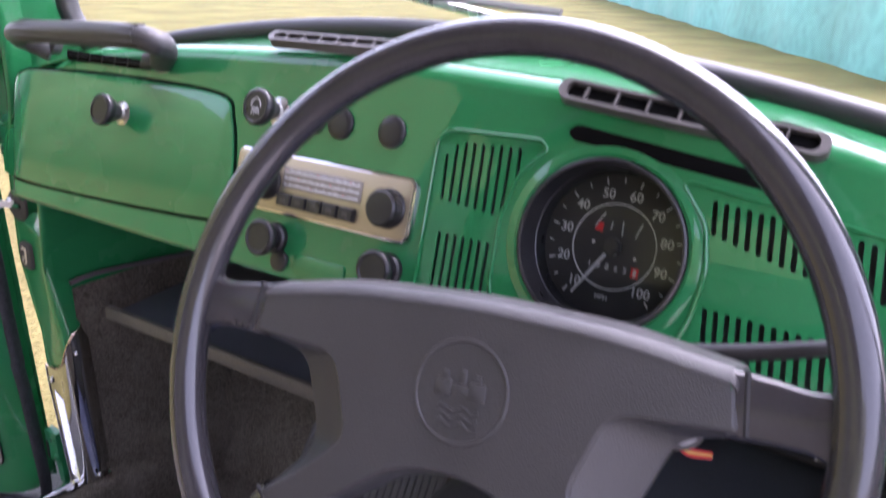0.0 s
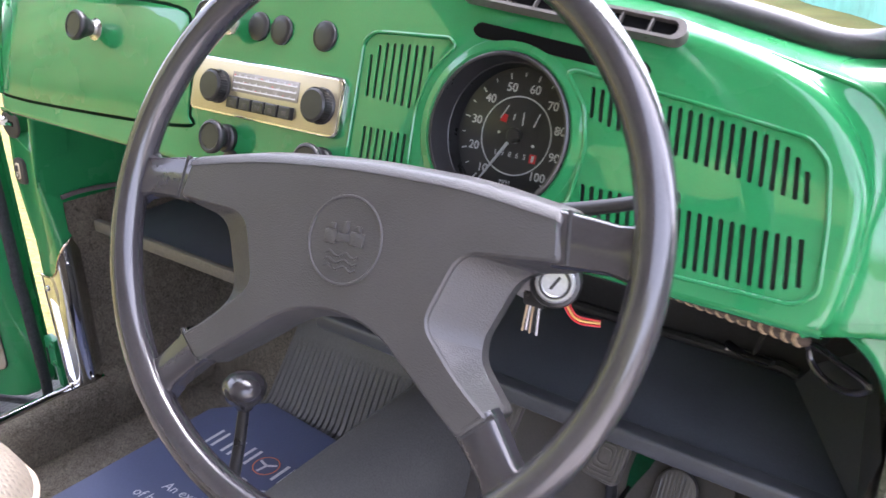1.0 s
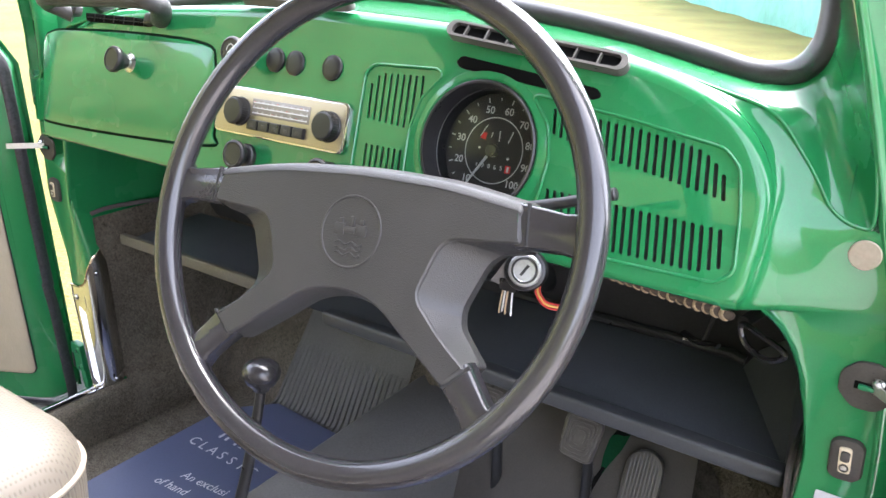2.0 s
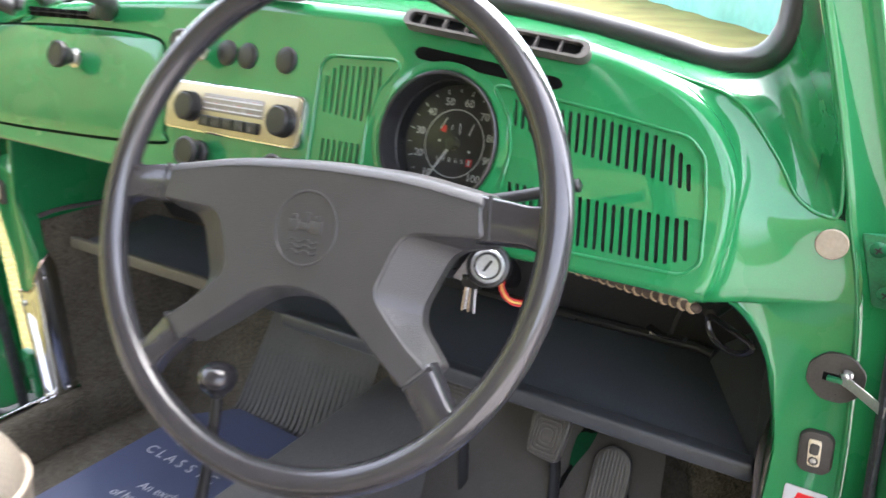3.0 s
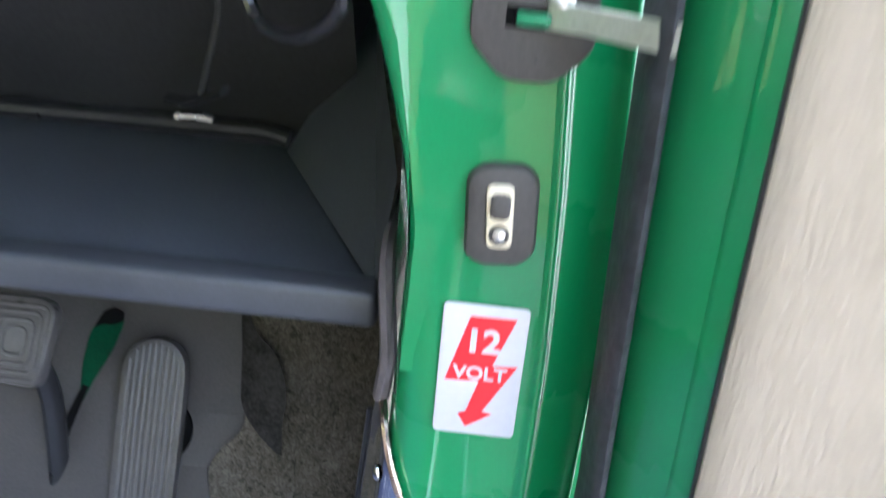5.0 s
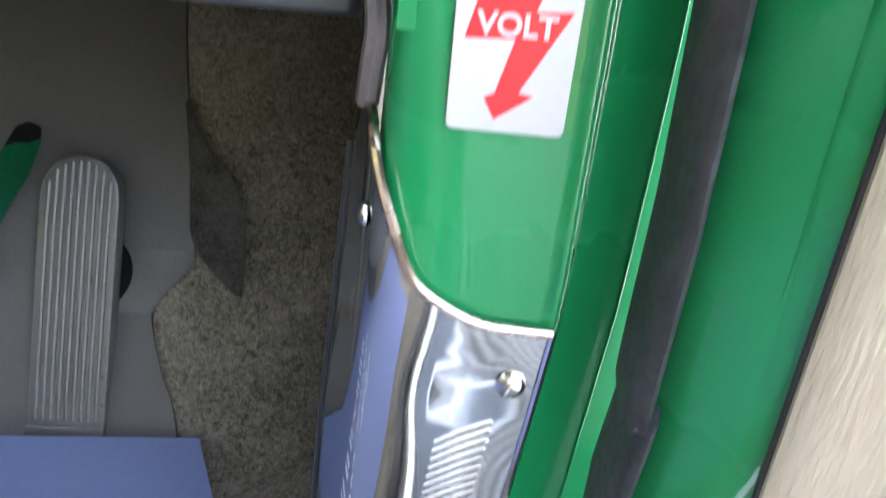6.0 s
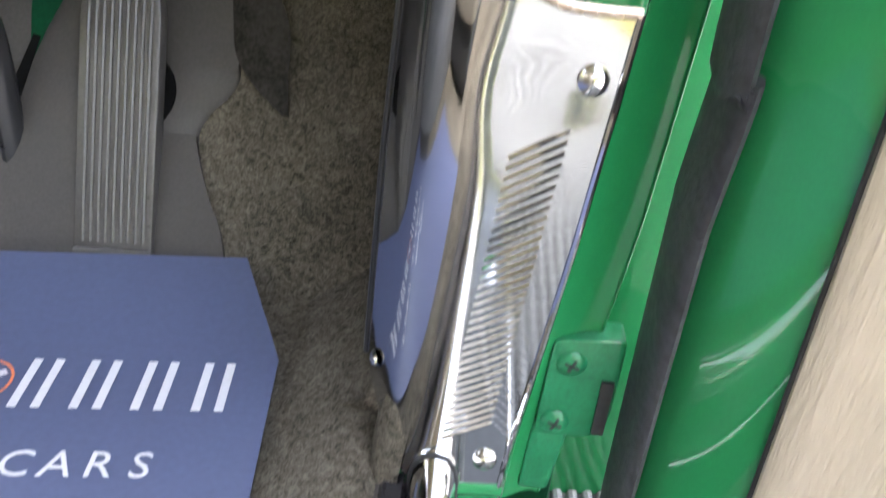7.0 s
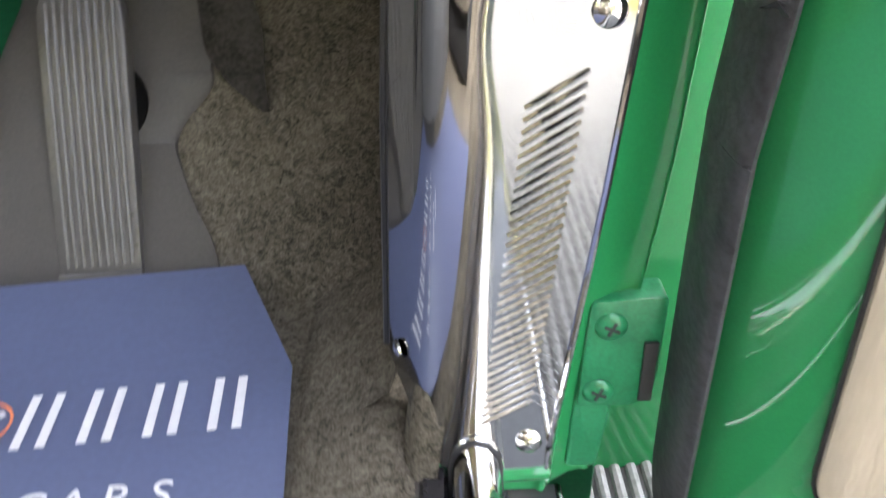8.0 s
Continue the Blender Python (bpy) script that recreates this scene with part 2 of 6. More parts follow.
def tube(bm, pts, r, n=12, closed=False, flat=1.0, up=None):
    """A swept round bar; r a number or a function of 0..1; flat squeezes it along its second axis."""
    pts = [Vector(q) for q in pts]
    k = len(pts)
    rings, ref = [], Vector(up) if up else None
    for i, p in enumerate(pts):
        if closed:
            t = (pts[(i + 1) % k] - pts[i - 1]).normalized()
        else:
            t = (pts[min(i + 1, k - 1)] - pts[max(i - 1, 0)]).normalized()
        if ref is None:
            ref = t.orthogonal()
        side = (ref - t * ref.dot(t)).normalized()
        if up is None:
            ref = side
        other = t.cross(side)
        rr = r(i / max(1, k - 1)) if callable(r) else r
        rings.append([bm.verts.new(p + side * (rr * math.cos(a)) + other * (rr * flat * math.sin(a))) for a in [2 * math.pi * j / n for j in range(n)]])
    for i in range(k if closed else k - 1):
        a, b = rings[i], rings[(i + 1) % k]
        for j in range(n):
            bm.faces.new((a[j], a[(j + 1) % n], b[(j + 1) % n], b[j]))
    if not closed:
        bm.faces.new(rings[0][::-1])
        bm.faces.new(rings[-1])
    return bm


def loft(bm, rows, closed=False):
    vs = [[bm.verts.new(p) for p in row] for row in rows]
    for a, b in zip(vs, vs[1:]):
        m = len(a)
        for j in range(m if closed else m - 1):
            bm.faces.new((a[j], a[(j + 1) % m], b[(j + 1) % m], b[j]))
    return vs


def lathe(bm, profile, m, n=32, cap=True):
    """Turns (radius, height) pairs about the local z axis of the matrix m."""
    rows = [[m @ Vector((r * math.cos(2 * math.pi * j / n), r * math.sin(2 * math.pi * j / n), h)) for j in range(n)] for r, h in profile]
    vs = loft(bm, rows, True)
    if cap:
        for ring, flip in ((vs[0], True), (vs[-1], False)):
            if profile[0 if flip else -1][0] > 1e-5:
                bm.faces.new(ring[::-1] if flip else ring)
    return bm


def box(bm, lo, hi, m=Matrix(), bev=0.0, seg=2):
    c = [(a + b) / 2 for a, b in zip(lo, hi)]
    s = [b - a for a, b in zip(lo, hi)]
    got = bmesh.ops.create_cube(bm, size=1.0, matrix=m @ Matrix.Translation(c) @ Matrix.Diagonal((*s, 1)))
    if bev:
        es = list({e for v in got["verts"] for e in v.link_edges})
        bmesh.ops.bevel(bm, geom=es, offset=bev, segments=seg, profile=0.5, affect="EDGES")
    return bm


def rrect(x0, y0, x1, y1, r, n=5):
    out = []
    for cx, cy, a0 in ((x1 - r, y1 - r, 0), (x0 + r, y1 - r, 90), (x0 + r, y0 + r, 180), (x1 - r, y0 + r, 270)):
        out += [(cx + r * math.cos(radians(a0 + 90 * i / n)), cy + r * math.sin(radians(a0 + 90 * i / n))) for i in range(n + 1)]
    return out


def circle(cx, cy, r, n=40):
    return [(cx + r * math.cos(2 * math.pi * i / n), cy + r * math.sin(2 * math.pi * i / n)) for i in range(n)]


def rounded(pts, r, n=4):
    """Rounds the corners of a polygon; r one radius or one for each corner."""
    out, k = [], len(pts)
    for i in range(k):
        a, b, c = (Vector(pts[(i + j) % k]).to_2d() for j in (-1, 0, 1))
        ra = min(r[i] if isinstance(r, list) else r, 0.45 * (a - b).length, 0.45 * (c - b).length)
        p, q = b + (a - b).normalized() * ra, b + (c - b).normalized() * ra
        for s in range(n + 1):
            t = s / n
            out.append(tuple((1 - t) ** 2 * p + 2 * t * (1 - t) * b + t * t * q))
    return out


def sheet(bm, outer, holes, m, top=0.0, bottom=-0.001):
    """A plate of the outline with holes through it, in the plane of the matrix m, between two heights."""
    loops = [outer, *holes]
    edges, rings = [], []
    for loop in loops:
        vs = [bm.verts.new(m @ Vector((*p[:2], top))) for p in loop]
        edges += [bm.edges.new((vs[i], vs[(i + 1) % len(vs)])) for i in range(len(vs))]
        rings.append(vs)
    normal = (m.to_3x3() @ Vector((0, 0, 1))).normalized()
    bmesh.ops.triangle_fill(bm, use_beauty=True, use_dissolve=False, edges=edges, normal=normal)
    for loop, vs in zip(loops, rings):
        low = [bm.verts.new(m @ Vector((*p[:2], bottom))) for p in loop]
        for i in range(len(vs)):
            j = (i + 1) % len(vs)
            bm.faces.new((vs[i], low[i], low[j], vs[j]))
    return bm


def inset(loop, d):
    """The outline moved inwards by d (counter-clockwise loops)."""
    area = sum(loop[i - 1][0] * loop[i][1] - loop[i][0] * loop[i - 1][1] for i in range(len(loop)))
    sgn = 1 if area > 0 else -1
    out = []
    for i, p in enumerate(loop):
        a, b = loop[i - 1], loop[(i + 1) % len(loop)]
        t = Vector((b[0] - a[0], b[1] - a[1]))
        if t.length < 1e-9:
            out.append(tuple(p[:2]))
            continue
        t.normalize()
        out.append((p[0] - t.y * d * sgn, p[1] + t.x * d * sgn))
    return out


def plaque(bm, outer, m, top, bottom, bev=0.0008):
    """A closed plate with a softened upper rim."""
    rows = []
    for k, h in ((0, bottom), (0, top - bev), (0.3, top - bev * 0.3), (1, top)):
        rows.append([m @ Vector((*q, h)) for q in inset(outer, bev * k)])
    vs = loft(bm, rows, True)
    f = bm.faces.new(vs[-1])
    bmesh.ops.triangulate(bm, faces=[f])
    return bm


def words(text, size, m, mat, parent, name="lettering", depth=0.0002, bold=0.0):
    cu = bpy.data.curves.new(name, "FONT")
    cu.body, cu.size, cu.align_x, cu.align_y, cu.extrude, cu.resolution_u = text, size, "CENTER", "CENTER", depth, 3
    cu.offset = bold
    tmp = new("tmp", cu)
    me = bpy.data.meshes.new_from_object(tmp.evaluated_get(bpy.context.evaluated_depsgraph_get()))
    bpy.data.objects.remove(tmp)
    bpy.data.curves.remove(cu)
    bm = bmesh.new()
    bm.from_mesh(me)
    bpy.data.meshes.remove(me)
    bm.transform(m)
    return part(name, bm, mat, parent)


def basis(at, x, y, z):
    m = Matrix((Vector(x), Vector(y), Vector(z))).transposed().to_4x4()
    m.translation = at
    return m


def facing(at, z, roll=0.0):
    """A frame at a place, whose z axis points along z."""
    q = Vector(z).to_track_quat("Z", "Y")
    return Matrix.Translation(at) @ q.to_matrix().to_4x4() @ pose(0, 0, 0, 0, 0, roll)


def screw_head(bm, at, normal, r=0.005, roll=0.0):
    m = facing(at, normal, roll)
    lathe(bm, [(r, 0), (r, 0.0006), (r * 0.85, 0.0016), (r * 0.45, 0.0023), (0.0001, 0.0025)], m, 20)
    return bm


def cross_slot(bm, at, normal, r=0.005, roll=0.0):
    m = facing(at, normal, roll)
    for a in (0, 90):
        box(bm, (-r * 0.5, -r * 0.1, 0.0019), (r * 0.5, r * 0.1, 0.0027), m @ pose(0, 0, 0, 0, 0, a))
    return bm


CX = -0.222  # the middle of the dashboard
CP = -0.2145  # the middle plane between the door posts


def mirror(p):
    """The matching place on the passenger side, which stands a little higher."""
    return Vector((2 * CP - p[0], p[1], p[2] + 0.018))


def interp(x, xs, ys):
    return float(np.interp(x, xs, ys))


# the dashboard's face: a flat panel that leans back
D0 = Vector((0, -0.043, 0.86))
DU, DV, DN = Vector((1, 0, 0)), Vector((0, 0.2873, 0.9578)), Vector((0, -0.9578, 0.2873))
DASH = basis(D0, DU, DV, DN)


def face(u, v, w=0.0):
    return DASH @ Vector((u, v, w))

# ---- ground and distance ----
bm = bmesh.new()
bmesh.ops.create_grid(bm, x_segments=80, y_segments=80, size=400)
for v in bm.verts:
    v.co.z = 0.03 * max(0.0, v.co.xy.length - 60.0)
ground = solid("ground", bm, GRASS, "dry yellow-green mown grass field", "ground", "structure")

bm = bmesh.new()
rows = []
# rows behind y 2.2 are unseen, added to bounce light onto the driver's side
for y in (-14, -8, -3, 0, 1.2, 2.2, 4, 6, 8, 10, 12, 14, 17, 20, 25, 30):
    xl = interp(y, [-14, 0, 1.2, 2.2, 4.8, 7, 9.3, 14, 30], [1.1, 0.85, 0.6, 0.1, 0.3, 0.42, 0.58, 0.72, 1.2])
    rows.append([Vector((x, y, 0.02)) for x in [xl + (30 - xl) * (i / 14) ** 2 for i in range(15)]])
loft(bm, rows)
solid("concrete_yard", bm, YARD, "pale sunlit concrete yard beside the grass", "yard", "structure")

# an unseen hedge bank added behind the car to shape the paint's reflections
bm = bmesh.new()
rows = []
for i in range(181):
    a = radians(183 + 117 * i / 180)
    swell = 0.35 * math.sin(i * 0.43) + 0.25 * math.sin(i * 1.17 + 1) + 0.18 * math.sin(i * 2.9)
    rows.append([Vector((math.cos(a) * r, math.sin(a) * r, z)) for r, z in ((17.0 - 0.3 * swell, -0.02), (16.5 - 0.4 * swell, 1.2), (16.5 + 0.3 * swell, 3.8 + 0.2 * swell), (16.7 + 0.2 * swell, 7.0 + 0.5 * swell), (17.3, 8.6 + 0.3 * swell), (20.0, 8.8 + 0.2 * swell), (21.5, 3.5), (21.8, -0.02))])
loft(bm, rows)
solid("reflection_hedge", bm, REFLECTION_HEDGE, "unseen green hedge bank added behind the car for reflections", "hedge", "structure")

tent = thing("tarpaulin_shelter", (-2.0, 10.5, 0), "long turquoise tarpaulin wall standing on the grass", "shelter")
bm = bmesh.new()
p0, p1 = Vector((-16, 36.2, 0)), Vector((0.1, 8.2, 0))
side = (p1 - p0).normalized()
out = Vector((side.y, -side.x, 0))
rows = []
for h in (0.0, 0.5, 1.2, 2.0, 2.6):
    rows.append([p0 + (p1 - p0) * (i / 60) - out * (0.05 * math.sin(i * 1.3) * (1 - h / 4)) + Vector((0, 0, h)) for i in range(61)])
loft(bm, rows)
part("wall_sheet", bm, TEAL, tent)
bm = bmesh.new()
loft(bm, [[p0 + Vector((0, 0, 2.6)), p1 + Vector((0, 0, 2.6))], [p0 - out * 3 + Vector((0, 0, 3.4)), p1 - out * 3 + Vector((0, 0, 3.4))]])
part("roof_sheet", bm, TEAL, tent)

# ---- the car's body ----
car = thing("car", (CX, 0, 0.15), "small classic saloon in glossy green paint, both doors open", "car")

TOP_A = [0.0, 0.18, 0.30, 0.355, 0.398, 0.432, 0.456, 0.471]
TOP_V = [0.117, 0.110, 0.101, 0.094, 0.083, 0.067, 0.046, 0.020]


VB = -0.066
# outline of the dash face, counter-clockwise from the lower left
half = [(0.462, VB), (0.471, -0.058), (0.475, -0.030), (0.475, -0.005)] + [(a, v) for a, v in zip(TOP_A[::-1], TOP_V[::-1])]
half = [tuple(q.to_2d()) for q in spline([(a, v, 0) for a, v in half], 4)]
right = [(CX + a, v) for a, v in half]
left = [(CX - a, v) for a, v in half[::-1][1:]]
outline = right + left
GL = rounded([(-0.137, -0.060), (-0.060, -0.060), (-0.072, -0.03), (-0.074, 0.02), (-0.066, 0.052), (-0.046, 0.075), (-0.052, 0.081), (-0.128, 0.079), (-0.139, 0.070)], 0.006)
GR = rounded([(0.075, -0.058), (0.236, -0.055), (0.248, -0.044), (0.243, 0.0), (0.236, 0.034), (0.222, 0.047), (0.150, 0.058), (0.058, 0.069), (0.053, 0.066), (0.072, 0.043), (0.078, 0.015), (0.074, -0.02), (0.064, -0.045)], 0.006)
SPD = (0.0048, 0.0155)
bm = bmesh.new()
sheet(bm, outline, [circle(*SPD, 0.0615), GL, GR], DASH, 0, -0.002)
dash = part("dashboard", bm, PAINT, car, "glossy green painted steel dashboard")

# rolled edges of the dash, flowing over to the screen, the pillar panels and the posts
SEAM = [(0.10, 0.002, 0.968), (0.145, 0.003, 0.957), (0.20, 0.003, 0.943), (0.246, 0.000, 0.930), (0.274, -0.005, 0.901), (0.287, -0.009, 0.885), (0.297, -0.0115, 0.870), (0.307, -0.013, 0.862), (0.318, -0.0138, 0.858)]
EDGE_KEYS = [(0.355, 0.094, SEAM[1]), (0.398, 0.083, SEAM[2]), (0.432, 0.067, SEAM[3]), (0.456, 0.046, SEAM[4]), (0.466, 0.030, SEAM[5]), (0.472, 0.014, SEAM[6]), (0.475, -0.004, SEAM[8]), (0.475, -0.009, (0.3310, -0.0139, 0.8590)), (0.475, -0.015, (0.3362, -0.0142, 0.8515)), (0.475, -0.024, (0.3405, -0.0142, 0.841)), (0.472, -0.045, (0.352, -0.0142, 0.816)), (0.462, VB, (0.3540, -0.0142, 0.7945))]
KARC = [0.0]
for (a0, v0, _), (a1, v1, _) in zip(EDGE_KEYS, EDGE_KEYS[1:]):
    KARC.append(KARC[-1] + math.hypot(a1 - a0, v1 - v0))


def seam_goal(a, v):
    """Where the dash's flank ends, for a place on its outline at a from the middle and height v."""
    best = min(((a - a0 - (a1 - a0) * q) ** 2 + (v - v0 - (v1 - v0) * q) ** 2, KARC[i] + (KARC[i + 1] - KARC[i]) * q) for i, ((a0, v0, _), (a1, v1, _)) in enumerate(zip(EDGE_KEYS, EDGE_KEYS[1:])) for q in [k / 12 for k in range(13)])
    return Vector([interp(best[1], KARC, [k[2][c] for k in EDGE_KEYS]) for c in range(3)])


def hermite(p, q, tp, tq, n=14):
    out_ = []
    for k in range(1, n + 1):
        s = k / n
        out_.append(p * (2 * s**3 - 3 * s * s + 1) + tp * (s**3 - 2 * s * s + s) + q * (3 * s * s - 2 * s**3) + tq * (s**3 - s * s))
    return out_


def crown_row(u, v, t):
    flip = u < CX
    aa = abs(u - CX)
    m3 = DU * t.y - DV * t.x
    p = face(u, v)
    top = min(1, max(0, (t.x * -1 if v > 0 else 0)))
    r = 0.010 + 0.006 * top
    row = []
    for k in range(9):
        th = radians(10 * k)
        row.append(p + m3 * (r * math.sin(th)) - DN * (r * (1 - math.cos(th))))
    ys, zs = 0.100 - 0.03 * (aa / 0.45) ** 2, 0.989 - 0.050 * (aa / 0.45) ** 2
    to_screen = Vector((u, ys, zs))
    g = seam_goal(aa, v)
    if flip:
        g.x = 2 * CX - g.x
    f1 = min(1, max(0, (aa - 0.30) / 0.08))
    f1 = f1 * f1 * (3 - 2 * f1)
    goal = to_screen.lerp(g, f1)
    t1 = goal - row[8]
    flat = Vector((t1.x, t1.y * (1 - f1), t1.z))
    row += hermite(row[8], goal, -DN * (0.35 * t1.length + 0.004), flat * 0.9)
    return row


perim = right + left
rows = []
for i, (u, v) in enumerate(perim):
    a, b = Vector(perim[max(i - 1, 0)]), Vector(perim[min(i + 1, len(perim) - 1)])
    rows.append(crown_row(u, v, (b - a).normalized()))
SIDE_ROWS = [[q + Vector((0, -0.0003, 0)) for q in rows[k][8:]] for k in (4, 3, 2, 1)] + [[q.copy() for q in rows[0][8:]]]
bm = bmesh.new()
loft(bm, rows)
part("dash_crown", bm, PAINT, car, "", 60)

# lower lip turned forward under the dash
bm = bmesh.new()
rows = []
for i in range(41):
    u = -0.70 + 0.955 * i / 40
    row = [face(u, VB, 0)]
    for k in range(1, 6):
        th = radians(18 * k)
        row.append(face(u, VB - 0.006 * math.sin(th), -0.006 * (1 - math.cos(th))))
    row.append(face(u, VB - 0.006, -0.018))
    rows.append(row)
loft(bm, rows)
part("lower_lip", bm, PAINT, car)


def bead(loop, r=0.0016, w=0.0):
    b = bmesh.new()
    tube(b, [face(u, v, w) for u, v in loop], r, 8, True)
    return b


def slots(spec):
    return [rounded([(u0 - h, v0), (u0 + h, v0), (u1 + h, v1), (u1 - h, v1)], 0.0019, 3) for u0, v0, u1, v1, h in spec]


def grille(name, frame_loop, spec, label):
    b = bmesh.new()
    sheet(b, frame_loop, slots(spec), DASH, -0.0012, -0.0030)
    g = part(name, b, PAINT, dash, label)
    part("frame_bead", bead(frame_loop), PAINT, dash)
    # dark sheet added for the shade inside the dash behind the slots
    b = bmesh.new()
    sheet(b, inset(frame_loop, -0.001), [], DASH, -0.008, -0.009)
    part("slot_shade_sheet", b, DARK, dash)
    return g


spec = []
for i in range(22):
    k = i / 21
    ub = 0.0775 + (0.2285 - 0.0775) * k
    ut = 0.0745 + (0.2245 - 0.0745) * k
    top = interp(ut, [0.07, 0.15, 0.20, 0.214, 0.225], [0.0595, 0.0525, 0.0445, 0.038, 0.0265])
    bot = interp(ub, [0.07, 0.082, 0.13, 0.18, 0.23], [0.040, 0.036, 0.024, 0.016, 0.007])
    spec.append((ub, bot, ut, top, 0.00165))
for i in range(22):
    k = i / 21
    ub = 0.087 + (0.236 - 0.087) * k
    ut = 0.082 + (0.231 - 0.082) * k
    top = -0.009 - 0.005 * k
    bot = interp(ub, [0.08, 0.10, 0.22, 0.236], [-0.043, -0.050, -0.050, -0.044])
    spec.append((ub, bot, ut, top, 0.00165))
grille("speaker_grille", GR, spec, "green pressed-steel grille with two rows of slots")
spec = []
for i in range(9):
    k = i / 8
    u = -0.128 + 0.0605 * k
    top = interp(u, [-0.128, -0.118, -0.068], [0.060, 0.071, 0.073])
    bot = interp(u, [-0.128, -0.075, -0.0675], [0.025, 0.021, 0.05])
    spec.append((u + 0.001, bot, u - 0.001, top, 0.0016))
for i in range(9):
    k = i / 8
    u = -0.123 + 0.057 * k
    spec.append((u + 0.001, -0.05, u, 0.0005, 0.0016))
grille("vent_grille", GL, spec, "small green slotted grille beside the speedometer")

# dish pressed round the speedometer
bm = bmesh.new()
lathe(bm, [(0.0605, -0.004), (0.0612, 0.0012), (0.0635, 0.0022), (0.068, 0.0012), (0.0705, 0.0)], DASH @ pose(*SPD, 0), 64, False)
part("gauge_surround", bm, PAINT, dash)

# glovebox lid
gl = [(-0.352, -0.034), (-0.347, -0.022), (-0.352, 0.02), (-0.362, 0.058), (-0.385, 0.078), (-0.52, 0.081), (-0.66, 0.076), (-0.704, 0.070), (-0.716, 0.055), (-0.705, 0.0), (-0.693, -0.038), (-0.675, -0.049), (-0.50, -0.044)]
gl = [tuple(q.to_2d()) for q in spline([(*p, 0) for p in gl], 5, True)]
bm = bmesh.new()
plaque(bm, inset(gl, -0.0032), DASH, 0.0006, -0.001, 0.0003)
part("lid_gap", bm, PAINT_GROOVE, dash, "dark shut line round the glovebox lid")
bm = bmesh.new()
plaque(bm, gl, DASH, 0.0022, 0.0, 0.0012)
lid = part("glovebox_lid", bm, PAINT, dash, "flat green glovebox lid")

# demister slots of the dash top: flat plates, the openings' shade in their colour
bm = bmesh.new()
loop = [(-0.034, 0.0895), (-0.028, 0.0840), (0.108, 0.0700), (0.115, 0.0735), (0.110, 0.0800), (-0.028, 0.0955)]
plaque(bm, rounded(loop, 0.004), DASH, 0.0009, -0.001, 0.0005)
part("demister_slot", bm, SHADE_BLACK, dash, "long black demister slot")
bm = bmesh.new()
plaque(bm, rounded([(-0.624, 0.0905), (-0.486, 0.0915), (-0.484, 0.1010), (-0.628, 0.1015)], 0.003), DASH, 0.001, -0.001, 0.0005)
slot = part("demister_slot", bm, SHADE_BLACK, dash, "short black demister slot over the glovebox")
for i in range(6):
    u = -0.606 + 0.021 * i
    bm = bmesh.new()
    box(bm, (u, 0.0915, 0.0008), (u + 0.0011, 0.1005, 0.0020), DASH)
    part("slot_bar", bm, PLASTIC, slot)
bm = bmesh.new()
box(bm, (-0.622, 0.0957, 0.0008), (-0.488, 0.0966, 0.0021), DASH)
part("slot_bar", bm, PLASTIC, slot)


# black vent tray let into the dash top
def vent(name, a, b, half_w, up_n, label):
    a, b = Vector(a), Vector(b)
    x = (b - a).normalized()
    n = (Vector(up_n) - x * Vector(up_n).dot(x)).normalized()
    y = n.cross(x)
    m = basis((a + b) / 2 + n * 0.002, x, y, n)
    ln = (b - a).length / 2
    t = thing(name, tuple((a + b) / 2), label, "air vent")
    bq = bmesh.new()
    outer, inner = rrect(-ln, -half_w, ln, half_w, half_w * 0.98, 8), rrect(-ln + 0.006, -half_w + 0.0024, ln - 0.006, half_w - 0.0024, half_w * 0.6, 6)
    sheet(bq, outer, [inner], m, 0.0036, -0.006)
    part("rim", bq, PEDAL, t, "grey-black vent rim")
    # shallow floor; the vent's inner shade is put into its near-black
    bq = bmesh.new()
    plaque(bq, inset(outer, 0.001), m, -0.0012, -0.004, 0.0005)
    part("tray_floor", bq, SHADE_BLACK, t)
    for i in range(7):
        s = -ln + 0.02 + (2 * ln - 0.045) * i / 6
        bq = bmesh.new()
        box(bq, (s - 0.0007, -half_w + 0.003, -0.003), (s + 0.0007, half_w - 0.003, 0.0030), m)
        part("fin", bq, PEDAL, t)
    return t


vent("dash_vent", (-0.0405, -0.0195, 0.9742), (0.1335, -0.0165, 0.9560), 0.0082, (0.04, -0.75, 0.66), "oval black plastic fresh-air vent with fins on the dash top")
vent("dash_vent", (-0.330, -0.004, 0.9875), (-0.170, -0.004, 0.9885), 0.0065, (0.0, -0.5, 0.87), "narrow black plastic vent at the middle of the dash top")


# ---- door posts, screen pillars ----
RZ = [0.29, 0.335, 0.373, 0.437, 0.52, 0.61, 0.675, 0.769, 0.81, 0.857, 0.879, 0.93, 0.967, 1.004, 1.10, 1.25, 1.45]
RX = [0.347, 0.350, 0.3545, 0.362, 0.3695, 0.369, 0.366, 0.358, 0.351, 0.338, 0.333, 0.320, 0.310, 0.300, 0.275, 0.235, 0.18]
OX = [0.366, 0.369, 0.377, 0.3845, 0.3895, 0.390, 0.387, 0.381, 0.379, 0.374, 0.366, 0.350, 0.340, 0.330, 0.305, 0.265, 0.21]
RY = [-0.014] * 10 + [-0.014, -0.020, -0.028, -0.037, -0.07, -0.13, -0.22]


def ridge(z):
    return interp(z, RZ, RX)


def outer_x(z):
    return interp(z, RZ, OX)


def post_y(z):
    return interp(z, RZ, RY)


